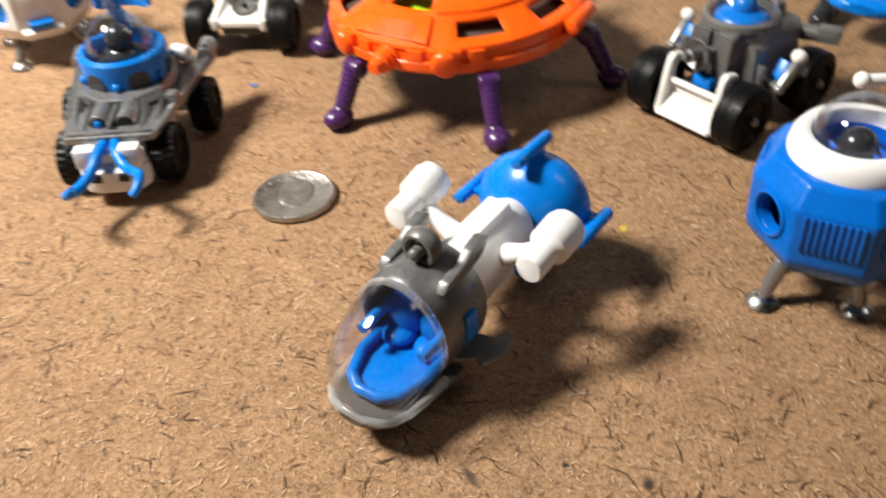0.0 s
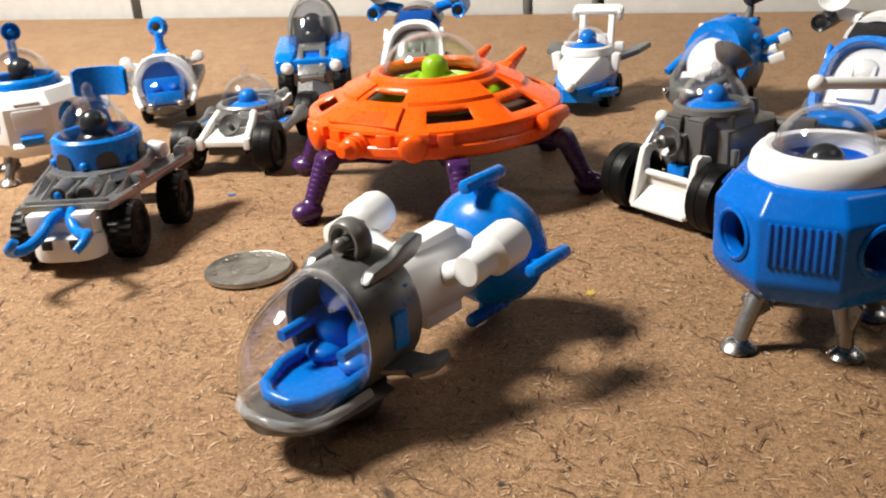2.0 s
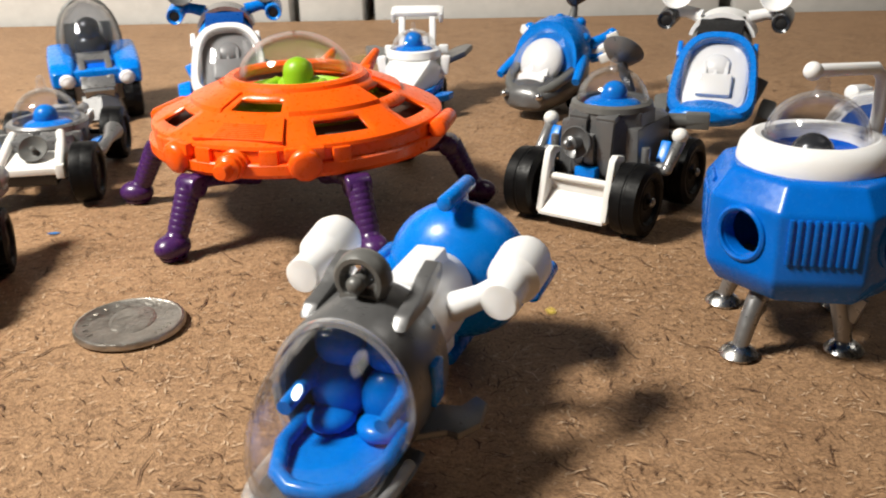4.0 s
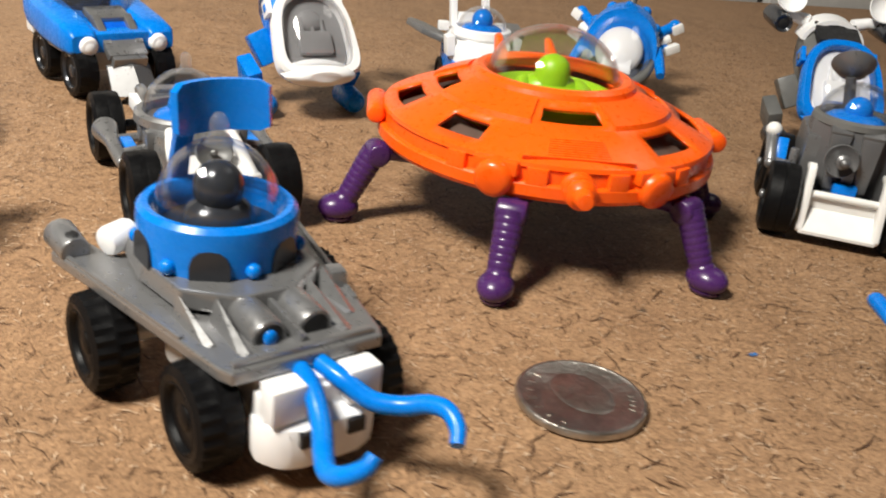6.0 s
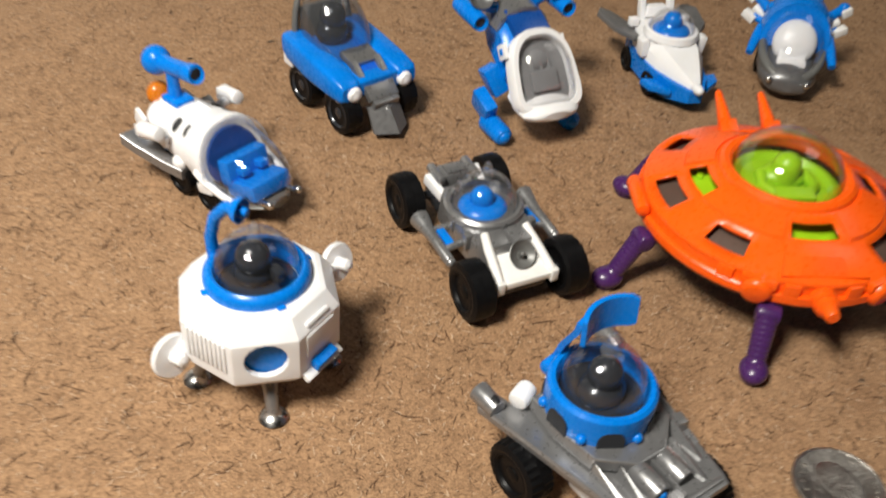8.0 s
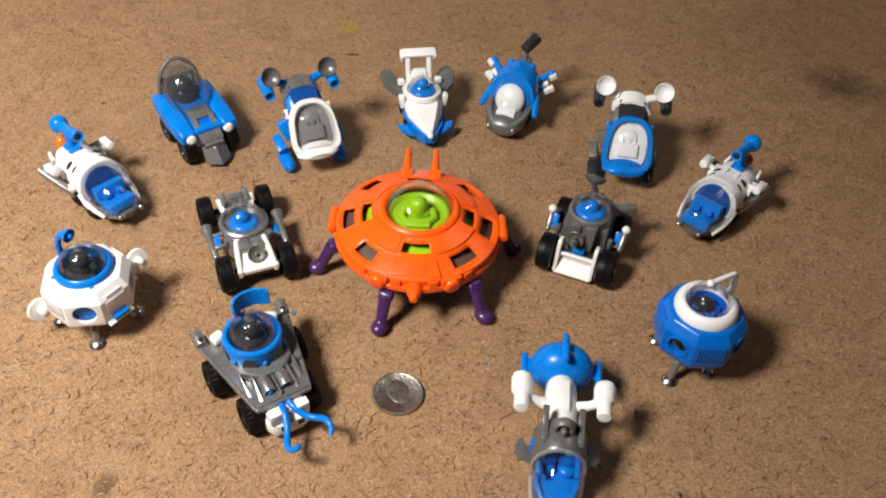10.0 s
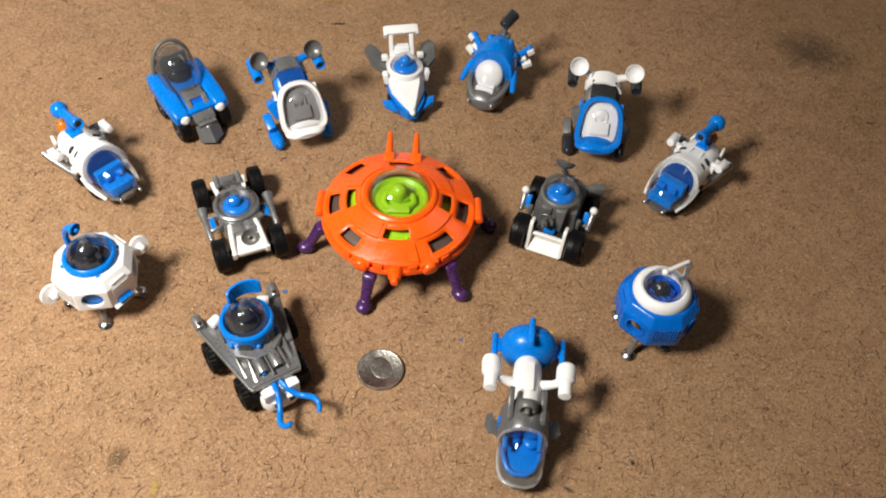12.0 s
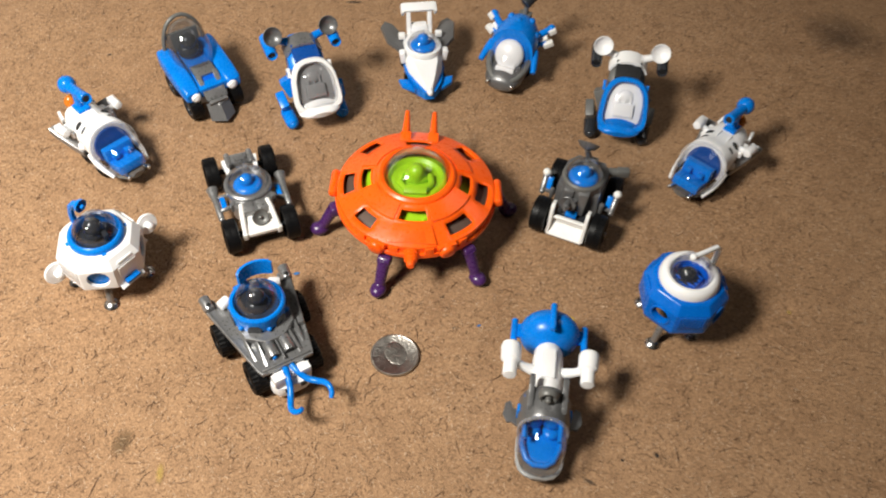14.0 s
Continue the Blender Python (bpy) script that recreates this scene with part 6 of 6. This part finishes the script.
# ---- blue hooded ship with mast ----
def hooded_ship():
    t = thing("hooded_ship", 19.2, 167, -10, "grey-nosed toy ship with blue hood, side prongs and mast", "toy spaceship")
    n = 28
    circ = lambda rx, rz, y, z, sl=0.0: [(rx * math.cos(2 * math.pi * q / n), y + sl * math.sin(2 * math.pi * q / n), z + rz * math.sin(2 * math.pi * q / n)) for q in range(n)]  # noqa: E731
    s = Solid()
    s.loft([circ(rx, rz, y, z) for y, rx, rz, z in ((-18.6, 3.4, 1.8, 6.2), (-17.4, 6.6, 3.4, 6.4), (-13, 8.8, 5.0, 6.8), (-4, 9.4, 6.2, 7.6), (8, 8.8, 6.6, 8.6), (15, 5.6, 5.0, 10.4))], True)
    part("keel", s, GUNMETAL, t, "grey keel")
    for x in (-5.4, 5.4):
        s = Solid()
        s.rod((x, -14.0, 7.2), (x * 1.05, -18.6, 7.8), 0.8, 0.7)
        s.ball((x * 1.05, -18.6, 7.8), 1.1, seg=12)
        part("nose_light", s, CHROME, t)
    s = Solid()
    rings = []
    for k in range(9):
        f = k / 8
        r = 9.4 * math.sqrt(max(1 - (f * 0.99) ** 2.3, 0.0))
        rings.append(circ(max(r, 0.5), max(r, 0.5) * 1.1, -2.6 - 14.2 * f, 15.4 - 5.6 * f, 3.4 * (1 - f)))
    s.shell(rings, 0.5)
    part("canopy", s, CLEAR, t, "clear bubble canopy")
    s = Solid()
    s.ball((0, -6.2, 15.6), 6.5, (1.05, 0.5, 1.1), 24, (-30, 0, 0))
    s.box((0, -8.6, 13.4), (8.6, 3.0, 7.0), (-30, 0, 0), bevel=1.0)
    s.box((0, -10.6, 10.6), (9.0, 6.0, 3.0), (-24, 0, 0), bevel=1.0)
    part("seat", s, WHITE, t, "white moulded seat")
    s = Solid()
    lip = [(9.2 * math.cos(a), -3.2 - 13.6 * max(math.sin(a), 0.0) ** 0.8, 13.4 - 5.6 * math.sin(a)) for a in (math.pi * q / 16 for q in range(17))]
    s.tube(lip, [1.5] * 17, 10)
    part("cockpit_rim", s, GREY, t, "grey rim round the open cockpit")
    # hood over the back half
    s = Solid()
    rings = []
    for y, r, z in ((-4.4, 9.4, 15.6), (-4.6, 10.4, 15.6), (-1.0, 10.9, 15.8), (5, 10.5, 16.0), (9, 9.2, 16.2), (12, 6.4, 16.4), (13.0, 3.0, 16.4)):
        rings.append([(r * math.cos(radians(-14 + 208 * q / 26)), y + 2.6 * math.sin(radians(-14 + 208 * q / 26)), z + r * 1.08 * math.sin(radians(-14 + 208 * q / 26))) for q in range(27)])
    s.loft(rings, True, closed=True)
    for k in range(5):
        a = radians(30 + 30 * k)
        s.ball((9.9 * math.cos(a), 5.0 + 4.0 * (k % 2), 16.0 + 10.4 * math.sin(a)), 1.7, (1, 1.3, 1), 12)
    hood = part("hood", s, BLUE, t, "bright blue bumpy hood")
    for x in (-1, 1):
        s = Solid()
        s.tube([(x * 10.2, 0.0, 16.0), (x * 11.4, -3.4, 14.2), (x * 12.4, -7.4, 12.0), (x * 12.7, -9.2, 11.0)], [1.8, 1.6, 1.4, 1.2], 12)
        part("prong", s, BLUE, hood)
        s = Solid()
        s.tube([(x * 9.0, 8.0, 19.0), (x * 11.4, 10.0, 20.4), (x * 13.8, 12.0, 21.6)], [1.9, 1.5, 1.7], 12)
        s.ball((x * 14.0, 12.2, 21.7), 2.0, seg=14)
        s.tube([(x * 9.6, 7.0, 15.0), (x * 13.0, 8.6, 15.6)], [1.4, 1.2], 10)
        part("rear_fin", s, BLUE, hood)
        s = Solid()
        s.box((x * 14.6, 11.4, 21.2), (3.6, 3.4, 2.8), (0, x * -24, x * 30), bevel=0.6)
        s.box((x * 14.2, 8.4, 15.6), (4.8, 3.0, 2.6), (0, x * -20, x * 30), bevel=0.6)
        s.rod((x * 9.0, 8.0, 16.0), (x * 13.4, 9.4, 18.6), 1.3)
        part("fin_block", s, CREAM, t, "white fin block")
        wheel(t, x * 7.4, 2.0, 4.2, 3.0, BLACK, 12, 0.03)
    s = Solid()
    s.box((0.4, 13.0, 24.6), (6.0, 4.0, 3.0), bevel=0.6)
    s.tube([(0.4, 12.6, 25.4), (0.6, 13.4, 28.4), (0.6, 13.6, 31.0)], [1.5, 1.1, 1.1], 12)
    s.ball((0.6, 13.6, 30.6), 1.5, seg=12)
    mast = part("mast", s, GREY, t, "grey mast")
    s = Solid()
    s.rod((0.0, 11.6, 31.4), (3.2, 19.0, 34.6), 2.6, 3.0, edge=0.6)
    part("mast_gun", s, DARK, mast)


setting()
card_boxes()
stains()
coin()
saucer()
claw_rover()
white_pod = lander(-113.8, 12.0, 19, WHITE, BLUE, "white octagonal toy lander pod with blue collar and clear dome", (7,), (-0.8, 0.6), (1,))
disc_wing(white_pod, (-16.8, -5.8, 12.6), (0.62, -0.78, 0.2), (-11.5, -4.0, 14.6), 0.98)
disc_wing(white_pod, (16.2, 8.8, 19.2), (0.62, -0.78, 0.3), (11.5, 6.0, 18.0), 0.9)
lander(99.7, 37.4, -33, POD_BLUE, WHITE, "blue octagonal toy lander pod with white collar and clear dome", (1, 5), (0.3, 0.95), (), lift=2.6)
ship()
low_buggy()
tall_buggy()
half_track(-146.0, 75.6, 57, "white toy half-track with bubble canopy, blue periscope and amber lamp")
half_track(114.9, 124.6, -31, "white toy half-track with bubble canopy, blue periscope and amber lamp")
screen_rover()
walker(-70.6, 129.0, 33, BLUE, WHITE, SILVER, BLUE, GUNMETAL, LIGHT_GREY, "blue toy walker with white-framed canopy and two silver dishes")
walker(71.0, 150.8, 1.0, GREY, BLUE, WHITE, DARK, WHITE, WHITE, "grey toy walker with blue-framed canopy and two white dishes")
wedge_racer()
hooded_ship()
fibres("fibre_flecks", 62000, FIBRE_DARK, (330, 250, -10, 90), 1.0, 0.15, "dark wood fibres pressed into the hardboard face", 3)
fibres("fibre_flecks", 22000, FIBRE_DARK, (330, 250, -10, 90), 2.2, 0.22, "long dark wood fibres pressed into the hardboard face", 5)
fibres("fibre_flecks", 52000, FIBRE_LIGHT, (330, 250, -10, 90), 1.2, 0.17, "pale wood fibres pressed into the hardboard face", 4)
fibres("fibre_flecks", 2600, FIBRE_DARK, (330, 250, -10, 90), 3.6, 0.32, "coarse dark wood slivers pressed into the hardboard face", 6)
